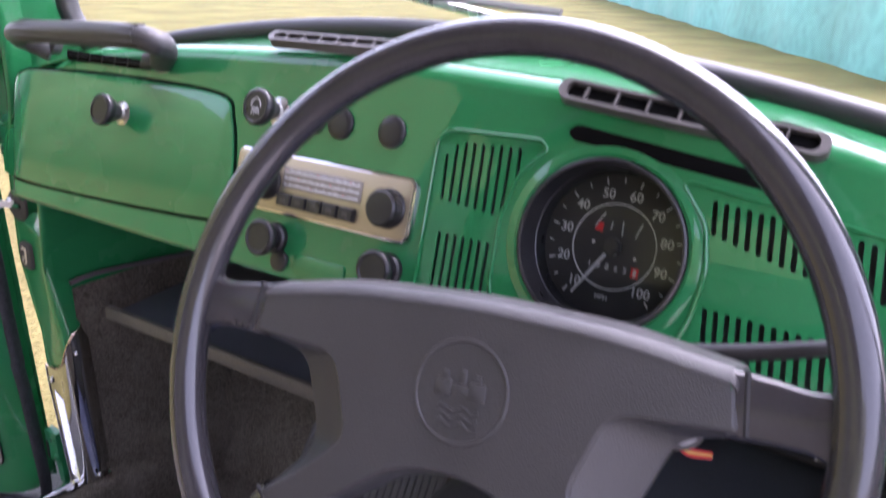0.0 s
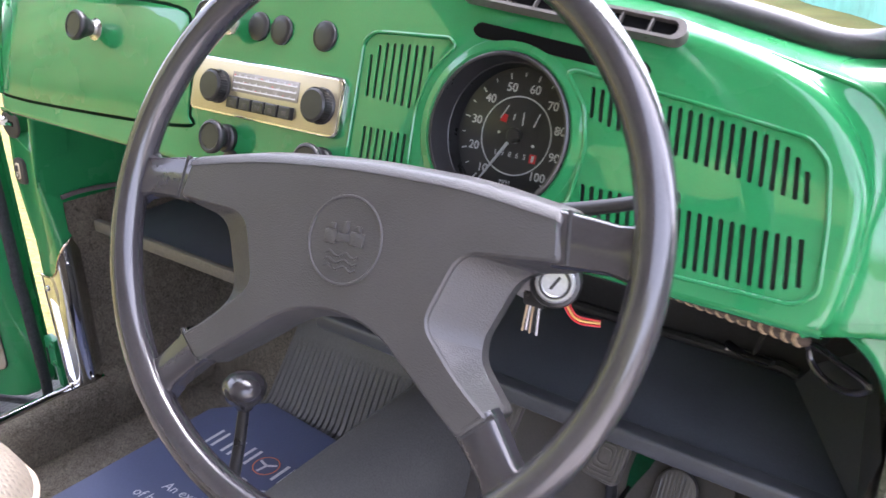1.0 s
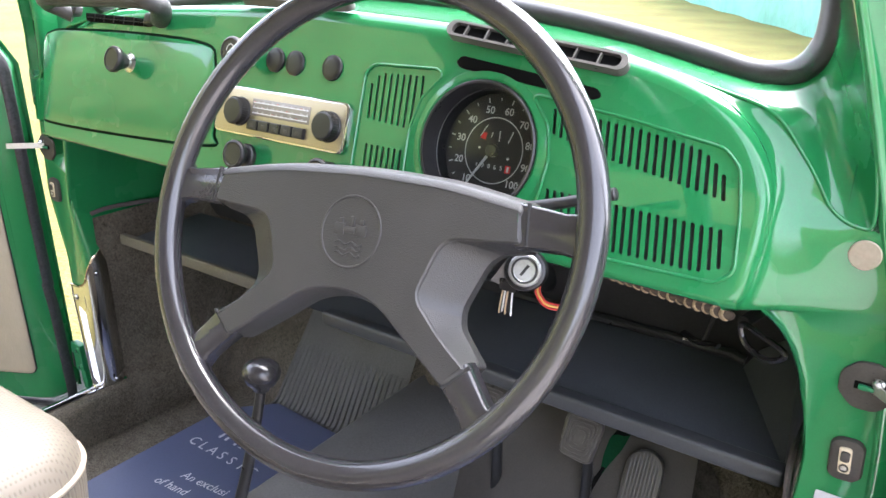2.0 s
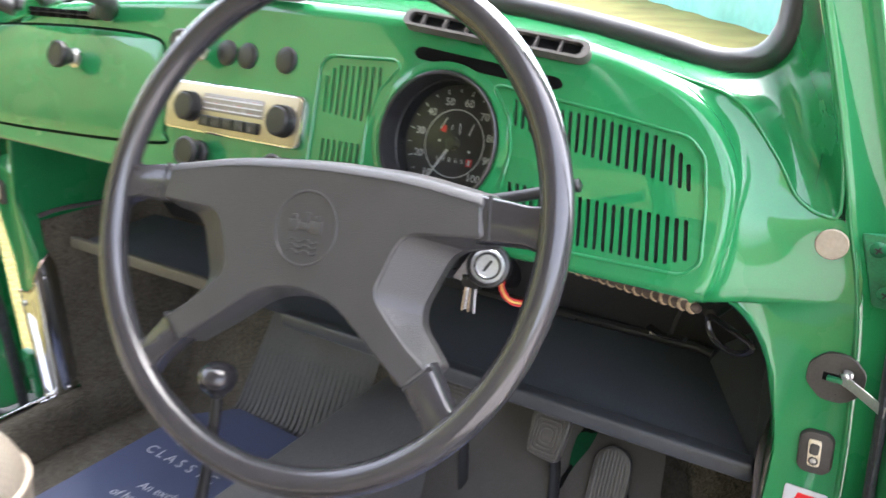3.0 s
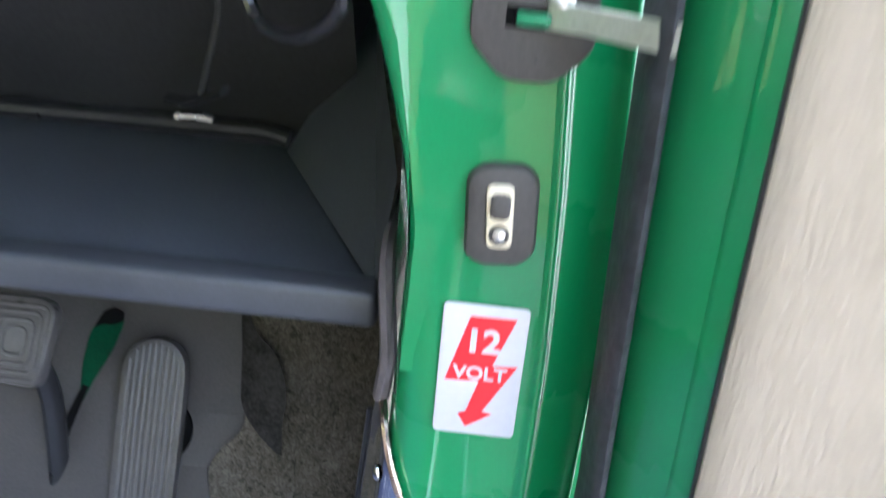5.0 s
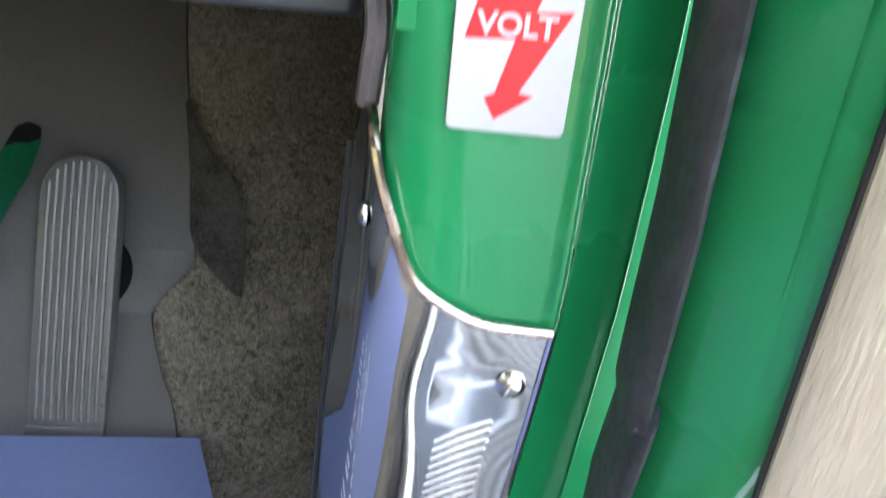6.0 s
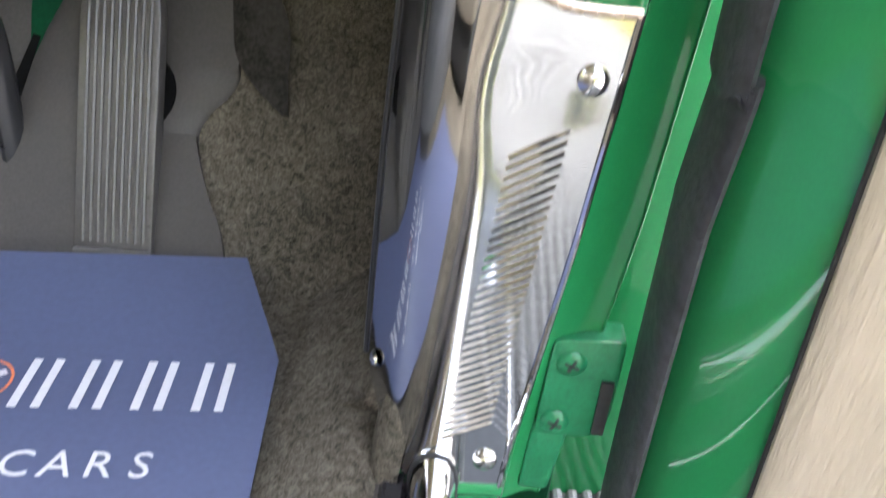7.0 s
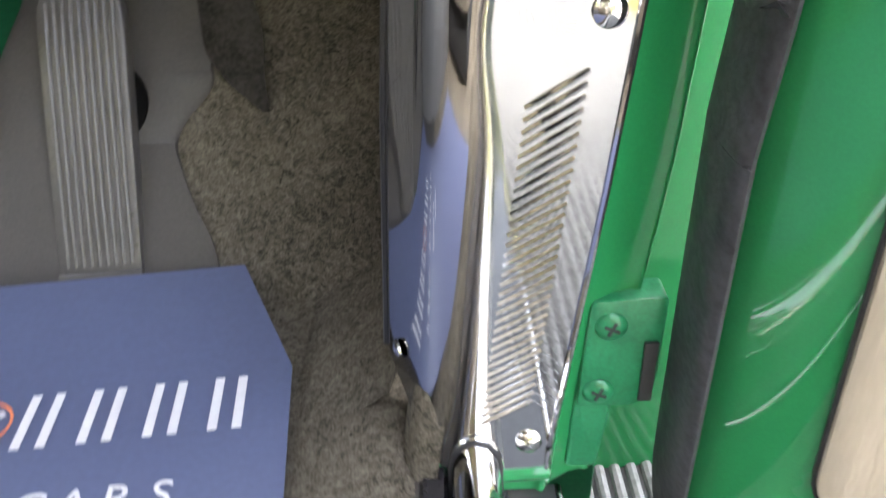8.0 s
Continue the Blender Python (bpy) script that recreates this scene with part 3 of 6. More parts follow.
ARCH = [(0.252, -0.034, 0.789), (0.268, -0.030, 0.7845), (0.283, -0.025, 0.772), (0.296, -0.0195, 0.753), (0.306, -0.0158, 0.726), (0.312, -0.0143, 0.69), (0.314, -0.0141, 0.65)]


def end_panel():
    rows = list(SIDE_ROWS)
    for (x, y, z), d in zip(ARCH[1:6], (0.0095, 0.0070, 0.0042, 0.0020, 0.0006)):
        rows.append([Vector((x, y, z))] + hermite(Vector((x, y, z)), Vector((ridge(z) - 0.004, -0.0142, z)), Vector((0.01, d * 3, 0)), Vector((ridge(z) - x, 0, 0))))
    for z in (0.66, 0.63, 0.60):
        x = interp(z, [0.35, 0.655, 0.70], [0.300, 0.3135, 0.3115]) + 0.003
        rows.append([Vector((x + (ridge(z) - 0.004 - x) * k / 14, interp(z, [0.60, 0.63, 0.66], [-0.0130, -0.0140, -0.0142]), z)) for k in range(15)])
    b = bmesh.new()
    loft(b, rows)
    part("end_panel", b, PAINT, car, "", 70)
    for flip in (False, True):
        P = (lambda q: mirror(q)) if flip else (lambda q: Vector(q))
        b = bmesh.new()
        arc = spline(ARCH, 5)
        fl = lambda z: interp(z, [0.66, 0.72], [0.0, 1.0])  # noqa: E731
        rr = []
        for th in range(0, 91, 15):
            c, sn = math.cos(radians(th)), math.sin(radians(th))
            rr.append([P((q.x - 0.006 * sn * fl(q.z), q.y + 0.006 * (1 - c), q.z - 0.003 * sn)) for q in arc])
        rr.append([P((q.x - 0.006 * fl(q.z), q.y + 0.05, q.z + 0.002)) for q in arc])
        loft(b, rr)
        part("footwell_arch", b, PAINT, car, "", 70)


def door_post(flip):
    P = (lambda x, y, z: mirror((x, y, z))) if flip else (lambda x, y, z: Vector((x, y, z)))
    rows = []
    zs = [0.303 + 0.0175 * i for i in range(21)] + [0.66, 0.68, 0.70, 0.72, 0.74, 0.76, 0.78, 0.80, 0.82, 0.84, 0.857, 0.879, 0.905, 0.93, 0.967, 1.004, 1.10, 1.25, 1.45]
    for z in zs:
        rx, ox, py = ridge(z), outer_x(z), post_y(z)
        if z < 0.71:
            xi = interp(z, [0.27, 0.35, 0.655, 0.70], [0.292, 0.300, 0.3135, 0.3115])
            f = interp(z, [0.58, 0.68], [1.0, 0.15])
            head = [(xi, 0.10), (xi, 0.03), (xi + 0.0008 * f, py + 0.012 * f), (xi + 0.004 * f, py + 0.0045 * f), (xi + 0.010 * f, py + 0.001 * f), (xi + 0.018 * f, py), (xi + 0.018 * f + 0.003, py)]
        else:
            e = 0.0045 if z < 0.86 else 0.0035
            head = [(rx - 0.006, py + 0.03), (rx - 0.0055, py + 0.01), (rx - 0.005, py + 0.001), (rx - e, py), (rx - e, py), (rx - e, py), (rx - e, py)]
        if flip and z < 0.66:
            k = interp(z, [0.56, 0.66], [0.027, 0.0])
            rx, ox, head = rx - k, ox - k, [(hx - (0.8 * k if hy < 0.008 else 0.0), hy) for hx, hy in head]
        mx = rx * 0.45 + ox * 0.55
        tail = [(rx - (0.0060 if z < 0.71 else 0.0042), py), (rx - 0.0035, py), (rx - 0.0028, py - 0.0010), (rx - 0.0014, py - 0.0015), (rx, py - 0.0006), (rx + 0.0010, py + 0.0016), (rx + 0.0028, py + 0.0036), (mx, py + 0.0085),
                (ox - 0.0035, py + 0.0100), (ox - 0.0015, py + 0.0092), (ox, py + 0.0096), (ox + 0.0008, py + 0.0115), (ox + 0.0012, py + 0.022), (ox + 0.010, py + 0.10)]
        rows.append([P(x, y, z) for x, y in head + tail])
    b = bmesh.new()
    loft(b, rows if not flip else [r[::-1] for r in rows])
    return part("door_post", b, PAINT, car, "green painted door post and screen pillar", 60)


def mirror_screen(p):
    return Vector((2 * (CX - 0.01) - p[0], p[1], p[2]))


def pillar_panel(flip):
    P = mirror_screen if flip else Vector
    c1 = SEAM + [(0.3285, -0.0130, 0.861)] + [(ridge(z) - 0.0035, post_y(z) + 0.001, z) for z in (0.90, 0.93, 0.967, 1.004, 1.10, 1.45)]
    c2 = [(0.10, 0.085, 0.965), (0.145, 0.080, 0.957), (0.195, 0.076, 0.947), (0.230, 0.072, 0.946), (0.245, 0.070, 0.952), (0.252, 0.069, 0.957), (0.258, 0.067, 0.964), (0.262, 0.065, 0.971), (0.265, 0.062, 0.980), (0.267, 0.060, 0.990), (0.267, 0.056, 1.008), (0.266, 0.050, 1.028), (0.264, 0.043, 1.05), (0.261, 0.034, 1.075), (0.25, 0.0, 1.15), (0.17, -0.11, 1.40)]
    a, bcurve = spline(c1, 4), spline(c2, 4)
    grid = [[p.lerp(q, k / 12) + Vector((-0.0015, 0.0024, -0.001)) * min(1, (q - p).length / 0.06) for p, q in zip(a, bcurve)] for k in range(13)]
    for _ in range(60):
        for k in range(1, 12):
            for j in range(1, len(a) - 1):
                grid[k][j] = (grid[k - 1][j] + grid[k + 1][j] + grid[k][j - 1] + grid[k][j + 1]) / 4
    rows = [[P(p) for p in a]] + [[P(p) for p in row] for row in grid]
    b = bmesh.new()
    loft(b, rows)
    part("pillar_panel", b, PAINT, car, "", 60)
    b = bmesh.new()
    tube(b, [P(p) for p in a[2:]], 0.0017, 8)
    part("panel_bead", b, PAINT, car, "", 60)


for flip in (False, True):
    door_post(flip)
    pillar_panel(flip)
end_panel()
bm = bmesh.new()
loft(bm, [[face(-0.70, 0.06, -0.02), face(-0.70, -0.066, -0.01)], [Vector((-0.735, 0.0, 0.91)), Vector((-0.715, -0.012, 0.79))]])
part("end_panel", bm, PAINT, car)

# ---- windscreen: rubber seal and glass ----
screen = thing("windscreen", (CX, 0.09, 0.97), "clear windscreen in a thick black rubber seal", "windscreen")
path = []
for i in range(25):
    a = -0.43 + 0.86 * i / 24
    path.append((CX + a, 0.101 - 0.03 * (a / 0.45) ** 2, 0.993 - 0.050 * (a / 0.45) ** 2))
rt = [(0.236, 0.072, 0.949), (0.252, 0.069, 0.958), (0.262, 0.065, 0.972), (0.267, 0.06, 0.99), (0.266, 0.05, 1.03), (0.252, 0.005, 1.14), (0.20, -0.10, 1.36), (0.14, -0.135, 1.42)]
path = [mirror_screen(p) for p in rt[::-1]] + path + [Vector(p) for p in rt]
path = spline(path, 4)
bm = bmesh.new()
tube(bm, path, 0.0128, 14, True)
part("seal", bm, SCREENSEAL, screen, "thick black rubber windscreen seal", 60)
bm = bmesh.new()
rows = []
for k in range(9):
    s = k / 8
    rows.append([Vector((CX + a * (1 - 0.22 * s), 0.105 - 0.03 * (a / 0.45) ** 2 - 0.24 * s, 0.985 - 0.050 * (a / 0.45) ** 2 + 0.45 * s)) for a in [-0.49 + 0.98 * i / 24 for i in range(25)]])
loft(bm, rows)
pane = part("glass", bm, GLASS, screen)
pane.visible_shadow = False

# scuttle outside the screen
bm = bmesh.new()
rows = []
for i in range(25):
    a = -0.56 + 1.12 * i / 24
    rows.append([Vector((CX + a, 0.10 - 0.03 * (a / 0.45) ** 2, 0.975 - 0.052 * (a / 0.45) ** 2)), Vector((CX + a, 0.16, 0.955 - 0.055 * (a / 0.45) ** 2)), Vector((CX + a, 0.35, 0.86 - 0.06 * (a / 0.45) ** 2)), Vector((CX + a, 0.60, 0.70)), Vector((CX + a, 0.7, 0.3))])
loft(bm, rows)
part("scuttle", bm, PAINT, car)

# front wings seen past the door posts
for flip in (False, True):
    P = mirror if flip else Vector
    bm = bmesh.new()
    rows = []
    for i in range(9):
        s = i / 8
        rows.append([P((0.372 + 0.25 * s, 0.052 + 0.10 * s * s, z - 0.10 * s)) for z in (0.20, 0.35, 0.5, 0.65, 0.76)] + [P((0.36 + 0.25 * s, 0.10 + 0.1 * s, 0.83 - 0.10 * s)), P((0.35 + 0.25 * s, 0.25 + 0.1 * s, 0.85 - 0.10 * s))])
    loft(bm, rows)
    part("front_wing", bm, PAINT, car, "green front wing behind the hinge", 60)

# unseen shell behind and over the cabin, added to shape light and reflections
bm = bmesh.new()
rows = []
for k in range(13):
    s = k / 12
    y = -0.16 - 1.35 * s
    z = 1.44 + 0.07 * math.sin(math.pi * min(1, s * 1.1 + 0.1)) - 0.35 * max(0, s - 0.7) ** 1.2
    w = 0.40 + 0.16 * math.sin(math.pi * min(0.5, s * 1.4))
    rows.append([Vector((CX + w * math.sin(radians(q)), y, z - 0.05 * (1 - math.cos(radians(q))) * 2)) for q in range(-90, 91, 15)])
loft(bm, rows)
bmesh.ops.solidify(bm, geom=bm.faces[:], thickness=-0.02)
part("roof", bm, HEADLINER, car, "unseen cream headliner added under the roof")
bm = bmesh.new()
loft(bm, [[q + Vector((0.012 if q.x > CX else -0.012, 0, 0.025)) for q in row] for row in rows])
part("outer_roof", bm, PAINT, car, "green painted roof skin", 60)
for flip in (False, True):
    P = mirror if flip else Vector
    bm = bmesh.new()
    loft(bm, [[P((0.37, -0.92, 0.25)), P((0.37, -0.92, 0.95)), P((0.31, -0.95, 1.36))], [P((0.37, -1.02, 0.25)), P((0.37, -1.02, 0.95)), P((0.31, -1.05, 1.36))]])
    loft(bm, [[P((0.37, -1.02, 0.25)), P((0.37, -1.02, 0.95))], [P((0.33, -1.55, 0.25)), P((0.33, -1.55, 0.95))]])
    bmesh.ops.solidify(bm, geom=bm.faces[:], thickness=0.03)
    part("rear_side", bm, PAINT, car)
bm = bmesh.new()
box(bm, (CX - 0.58, -1.60, 0.2), (CX + 0.58, -1.56, 1.0))
part("rear_bulkhead", bm, HEADLINER, car)

# ---- floor ----
FZ = 0.296


def floor_z(y, x=0.0):
    return FZ + max(0.0, 1.73 * (y - (0.13 if x > CX else 0.185)))


floor = thing("car_floor", (CX, 0, 0.28), "charcoal carpeted car floor with rubber mats and sills", "floor", kind="structure")
bm = bmesh.new()
ys = [-1.55, -1.0, -0.6, -0.3, -0.1, 0.0, 0.1, 0.13, 0.17, 0.185, 0.22, 0.28, 0.34]
loft(bm, [[Vector((CX - 0.56 + 1.12 * i / 20, y, floor_z(y, CX - 0.56 + 1.12 * i / 20))) for i in range(21)] for y in ys])
part("floor_carpet", bm, CARPET, floor, "worn charcoal-brown carpet", 70)
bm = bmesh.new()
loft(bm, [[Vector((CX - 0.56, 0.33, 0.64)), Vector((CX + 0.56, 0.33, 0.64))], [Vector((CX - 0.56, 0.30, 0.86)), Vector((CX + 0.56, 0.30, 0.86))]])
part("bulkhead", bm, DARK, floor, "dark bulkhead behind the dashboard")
for flip in (False, True):
    P = mirror if flip else Vector
    # carpeted inner side of the footwell and sill
    bm = bmesh.new()
    prof = [(0.306, 0.625), (0.304, 0.50), (0.298, 0.40), (0.290, 0.365), (0.270, 0.352), (0.255, 0.345), (0.247, 0.325), (0.245, 0.262)] if flip else [(0.306, 0.625), (0.304, 0.50), (0.300, 0.40), (0.297, 0.345), (0.290, 0.325), (0.275, 0.314), (0.255, 0.303), (0.235, 0.292)]
    rows = [[P((x - 0.004, y, z)) for x, z in prof] for y in (0.45, 0.25, 0.12, 0.04, 0.012 if flip else 0.020)]
    loft(bm, rows)
    part("side_carpet", bm, CARPET, floor, "", 60)
    bm = bmesh.new()
    prof = [(0.296, 0.318), (0.290, 0.340), (0.272, 0.350), (0.255, 0.345), (0.247, 0.325), (0.245, 0.262)] if flip else [(0.298, 0.312), (0.292, 0.318), (0.280, 0.318), (0.265, 0.312), (0.250, 0.302), (0.235, 0.294)]
    loft(bm, [[P((x, y, z)) for x, z in prof] for y in (0.02, -0.03, -0.2, -0.5, -0.9, -1.5)])
    part("sill_carpet", bm, CARPET, floor, "", 60)
    if not flip:
        bm = bmesh.new()
        loft(bm, [[P((x + k, y + 0.8 * k, z)) for x, y in ((0.2945, 0.022), (0.2935, 0.004), (0.2945, -0.010), (0.2985, -0.0165), (0.3070, -0.0180))] for z, k in ((0.296, -0.006), (0.308, -0.002), (0.325, 0.0), (0.345, 0.003), (0.360, 0.006))])
        bmesh.ops.solidify(bm, geom=bm.faces[:], thickness=0.002)
        part("post_carpet", bm, CARPET, floor, "", 60)
    # footwell side wall, painted, above the carpet
    bm = bmesh.new()
    loft(bm, [[P((0.309, y, z)) for y in (-0.005, 0.1, 0.25, 0.42)] for z in (0.60, 0.70, 0.80, 0.90)])
    part("side_wall", bm, PAINT, floor)
    bm = bmesh.new()
    run = [P((0.304, 0.012, 0.632)), P((0.302, 0.06, 0.634)), P((0.300, 0.2, 0.62))]
    if not flip:
        run = [P((0.3055, 0.005, 0.574)), P((0.3070, 0.001, 0.587)), P((0.308, 0.0, 0.60))] + run
    tube(bm, spline(run, 4), 0.0036, 8)
    part("carpet_edging", bm, BINDING, floor, "cloth-bound carpet edge")
    if not flip:
        bm = bmesh.new()
        tube(bm, [P((interp(z, [0.27, 0.35, 0.655], [0.292, 0.300, 0.3135]) - 0.0095 - interp(z, [0.36, 0.45, 0.55], [0.0036, 0.0030, 0.0]), 0.0200, z)) for z in (0.352, 0.40, 0.45, 0.50, 0.556)], 0.0016, 8)
        part("carpet_edging", bm, SCREENSEAL, floor, "thin black line along the kick plate's back edge")

def toe(x, y, h):
    """A place h above the toe board."""
    return Vector((x, y, floor_z(y))) + Vector((0, -0.866, 0.50)) * h


# tunnel
bm = bmesh.new()
prof = [(-0.085, FZ - 0.01), (-0.078, 0.36), (-0.066, 0.405), (-0.04, 0.428), (0, 0.434), (0.04, 0.428), (0.066, 0.405), (0.078, 0.36), (0.085, FZ - 0.01)]
loft(bm, [[Vector((CX + 0.012 + a, y, z)) for a, z in prof] for y in (-1.5, -0.5, 0.0, 0.2, 0.45)])
part("tunnel", bm, MATTING, floor, "central tunnel under black rubber matting", 50)


# ribbed rubber on the passenger toe board
bm = bmesh.new()
rows = []
for i in range(168):
    x = -0.536 + 0.0015 * i
    h = 0.003 + (0.0040 if i % 7 < 4 else 0)
    rows.append([Vector((x + 0.20 * max(0.0, y - 0.185) * max(0.0, (-0.40 - x) / 0.136), y, floor_z(y, x) + (h if y < 0.24 else 0.005))) for y in (0.10, 0.18, 0.19, 0.236, 0.243, 0.30, 0.38)])
loft(bm, rows)
part("ribbed_mat", bm, MATTING, floor, "ribbed black rubber toe-board mat", 25)

# driver's rubber mat, with its wavy outer edge and the slits for the pedals
bm = bmesh.new()
edge = [(0.205, -0.10), (0.200, 0.06), (0.192, 0.115), (0.1835, 0.143), (0.1745, 0.154), (0.1660, 0.1668), (0.1640, 0.1745), (0.1700, 0.1808), (0.1795, 0.1860), (0.1850, 0.1910), (0.1843, 0.1980), (0.1808, 0.2095), (0.1780, 0.2215), (0.1720, 0.2400), (0.165, 0.27), (0.160, 0.33)]
edge = spline([(x, y, 0) for x, y in edge], 6)
rows = []
for p in edge:
    rows.append([Vector((-0.15 + (p.x + 0.15) * k / 10, p.y, floor_z(p.y) + 0.005)) for k in range(11)] + [Vector((p.x + 0.001, p.y, floor_z(p.y) + 0.001))])
loft(bm, rows)
part("rubber_mat", bm, RUBBER, floor, "moulded black rubber floor mat under the pedals", 60)
bm = bmesh.new()
inner = spline([(0.1725, 0.2390, 0.006), (0.1782, 0.2215, 0.006), (0.1808, 0.2095, 0.006), (0.1843, 0.1985, 0.006), (0.1960, 0.1900, 0.005), (0.2130, 0.1825, 0.003)], 4)
outer = spline([(0.1755, 0.2400, 0.008), (0.1880, 0.2262, 0.011), (0.2055, 0.2180, 0.012), (0.2160, 0.2060, 0.012), (0.2160, 0.1930, 0.008), (0.2172, 0.1822, 0.003)], 4)
loft(bm, [[toe(*p), toe(*p.lerp(q, 0.5)) + Vector((0, -0.0015, 0.001)), toe(*q)] for p, q in zip(inner, outer)])
bmesh.ops.solidify(bm, geom=bm.faces[:], thickness=0.002)
part("mat_flap", bm, FLAP, floor, "turned-up mat edge", 60)


# flat patch over the mat; the hole's shade is in its green
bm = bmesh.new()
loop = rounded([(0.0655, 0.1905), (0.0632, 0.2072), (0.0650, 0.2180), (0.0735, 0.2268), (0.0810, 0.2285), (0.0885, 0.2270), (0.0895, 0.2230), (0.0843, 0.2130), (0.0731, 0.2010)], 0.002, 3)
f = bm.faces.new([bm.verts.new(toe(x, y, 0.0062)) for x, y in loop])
part("pedal_slit", bm, SHADED_GREEN, floor, "shaded green patch standing for the floor in the mat's slit")
# near-black patch, the slit's shaded end put into the colour
bm = bmesh.new()
loop = rounded([(0.0675, 0.2203), (0.0735, 0.2270), (0.0810, 0.2288), (0.0890, 0.2274), (0.0895, 0.2240), (0.0820, 0.2222), (0.0745, 0.2222)], 0.0015, 3)
f = bm.faces.new([bm.verts.new(toe(x, y, 0.0068)) for x, y in loop])
part("pedal_slit", bm, SHADE_BLACK, floor, "dark end of the slit in the mat")
# lower near-black patch, likewise dark by colour and not by depth
bm = bmesh.new()
loop = [(0.048, 0.174), (0.053, 0.171), (0.058, 0.174), (0.0705, 0.199), (0.066, 0.1995)]
f = bm.faces.new([bm.verts.new(toe(x, y, 0.0068)) for x, y in loop])
part("pedal_slit", bm, SHADE_BLACK, floor, "black end of the slit in the mat")

# ---- paper mats ----
def paper_mat(outline_pts, origin, label, letters):
    o = Vector(origin)
    t = thing("paper_floor_mat", origin, label, "floor mat", "paper floor mats")
    b = bmesh.new()
    top = [b.verts.new(Vector((x, y, floor_z(y, x) + h))) for x, y, h in outline_pts]
    flaps = [b.faces.new((top[0], top[1], top[5], top[6])), b.faces.new(top[1:6])]
    got = bmesh.ops.extrude_face_region(b, geom=flaps)
    for v in got["geom"]:
        if isinstance(v, bmesh.types.BMVert):
            v.co.z -= 0.0008
    bmesh.ops.recalc_face_normals(b, faces=b.faces[:])
    part("sheet", b, PAPER, t)
    for name, mat, quads in letters:
        for q in quads:
            b = bmesh.new()
            b.faces.new([b.verts.new(Vector((x, y, floor_z(y, x) + 0.0112))) for x, y in q])
            part(name, b, mat, t)
    return t


def ring(cx, cy, r0, r1, n=20):
    return [[(cx + r0 * math.cos(a), cy + r0 * math.sin(a)), (cx + r1 * math.cos(a), cy + r1 * math.sin(a)), (cx + r1 * math.cos(b), cy + r1 * math.sin(b)), (cx + r0 * math.cos(b), cy + r0 * math.sin(b))]
            for a, b in [(2 * math.pi * i / n, 2 * math.pi * (i + 1) / n) for i in range(n)]]


def spokes(cx, cy, r):
    """Three plain bars from the middle of a ring."""
    out = []
    for deg in (35, 165, 260):
        c, sn, h = math.cos(radians(deg)), math.sin(radians(deg)), 0.0022
        out.append([(cx - sn * h, cy + c * h), (cx + sn * h, cy - c * h), (cx + c * r + sn * h, cy + sn * r - c * h), (cx + c * r - sn * h, cy + sn * r + c * h)])
    return out


# (corner places with their height over the floor, first capitals bar, its pitch and size, ring, second line, italic lines)
MATS = (
    ("navy blue printed paper mat with white wording on the driver's floor", (0.125, 0.0, FZ), 6.0, 1.0, (0.0, 0.0105), (0.018, -0.0235),
     [(0.091, 0.1191, 0.026), (0.1174, 0.050, 0.010), (0.1174, -0.10, 0.010), (0.1174, -0.36, 0.010), (-0.18, -0.36, 0.010), (-0.18, 0.062, 0.010), (-0.18, 0.1191, 0.024)], 0.0),
    ("navy blue printed paper mat with white wording on the passenger's floor", (-0.386, 0.036, FZ), -1.0, 1.27, (0.003, 0.0095), (0.018, -0.020),
     [(0.075, 0.128, 0.010), (0.128, 0.055, 0.010), (0.128, -0.10, 0.010), (0.128, -0.36, 0.010), (-0.198, -0.36, 0.010), (-0.198, 0.070, 0.010), (-0.135, 0.138, 0.010)], 6.0),
)
for lab, origin, turn, size, first, second, corners, script_turn in MATS:
    R2 = Matrix.Rotation(radians(turn), 2)

    def at(q):
        v = R2 @ Vector(q[:2])
        return (v.x + origin[0], v.y + origin[1], *q[2:])

    bars = []
    for i in range(8):
        if i == 3:
            continue
        x0 = first[0] + 0.0275 * size * (i - 4)
        for x in (x0, x0 + 0.0105 * size):
            bars.append([(x, first[1]), (x + 0.0042 * size, first[1]), (x + 0.0042 * size, first[1] + 0.034 * size ** 0.2), (x, first[1] + 0.034 * size ** 0.2)])
    cx, cy = first[0] - 0.0195 * size, first[1] + 0.017
    rows_ = [("printed_bar", WHITE, bars), ("printed_bar", WHITE, spokes(cx, cy, 0.0125 * size)), ("printed_ring", ORANGE, ring(cx, cy, 0.0142 * size, 0.0156 * size))]
    sheet_mat = paper_mat([at(q) for q in corners], origin, lab, [(nm, mt, [[at(q) for q in quad] for quad in qs]) for nm, mt, qs in rows_])
    # spaced capitals of the second line
    for i, ch in enumerate("CLASSIC CARS"):
        if ch == " ":
            continue
        c = at((second[0] + 0.0172 * size * (i - 8), second[1], 0))
        words(ch, 0.0205 * size, pose(c[0], c[1], floor_z(c[1], c[0]) + 0.0113, 0, 0, turn), WHITE, sheet_mat, "printed_letter", 0.0001)
    # slanted small lines
    lean_ = Matrix(((1, 0.18, 0, 0), (0, 1, 0, 0), (0, 0, 1, 0), (0, 0, 0, 1)))
    for text, x, y in (("An exclusi", -0.044, -0.063), ("of hand", -0.071, -0.088)):
        c = at((x * size, y * size, 0))
        words(text, 0.0165 * size, pose(c[0], c[1], floor_z(c[1], c[0]) + 0.0113, 0, 0, turn + script_turn) @ lean_, WHITE, sheet_mat, "printed_line", 0.0001)

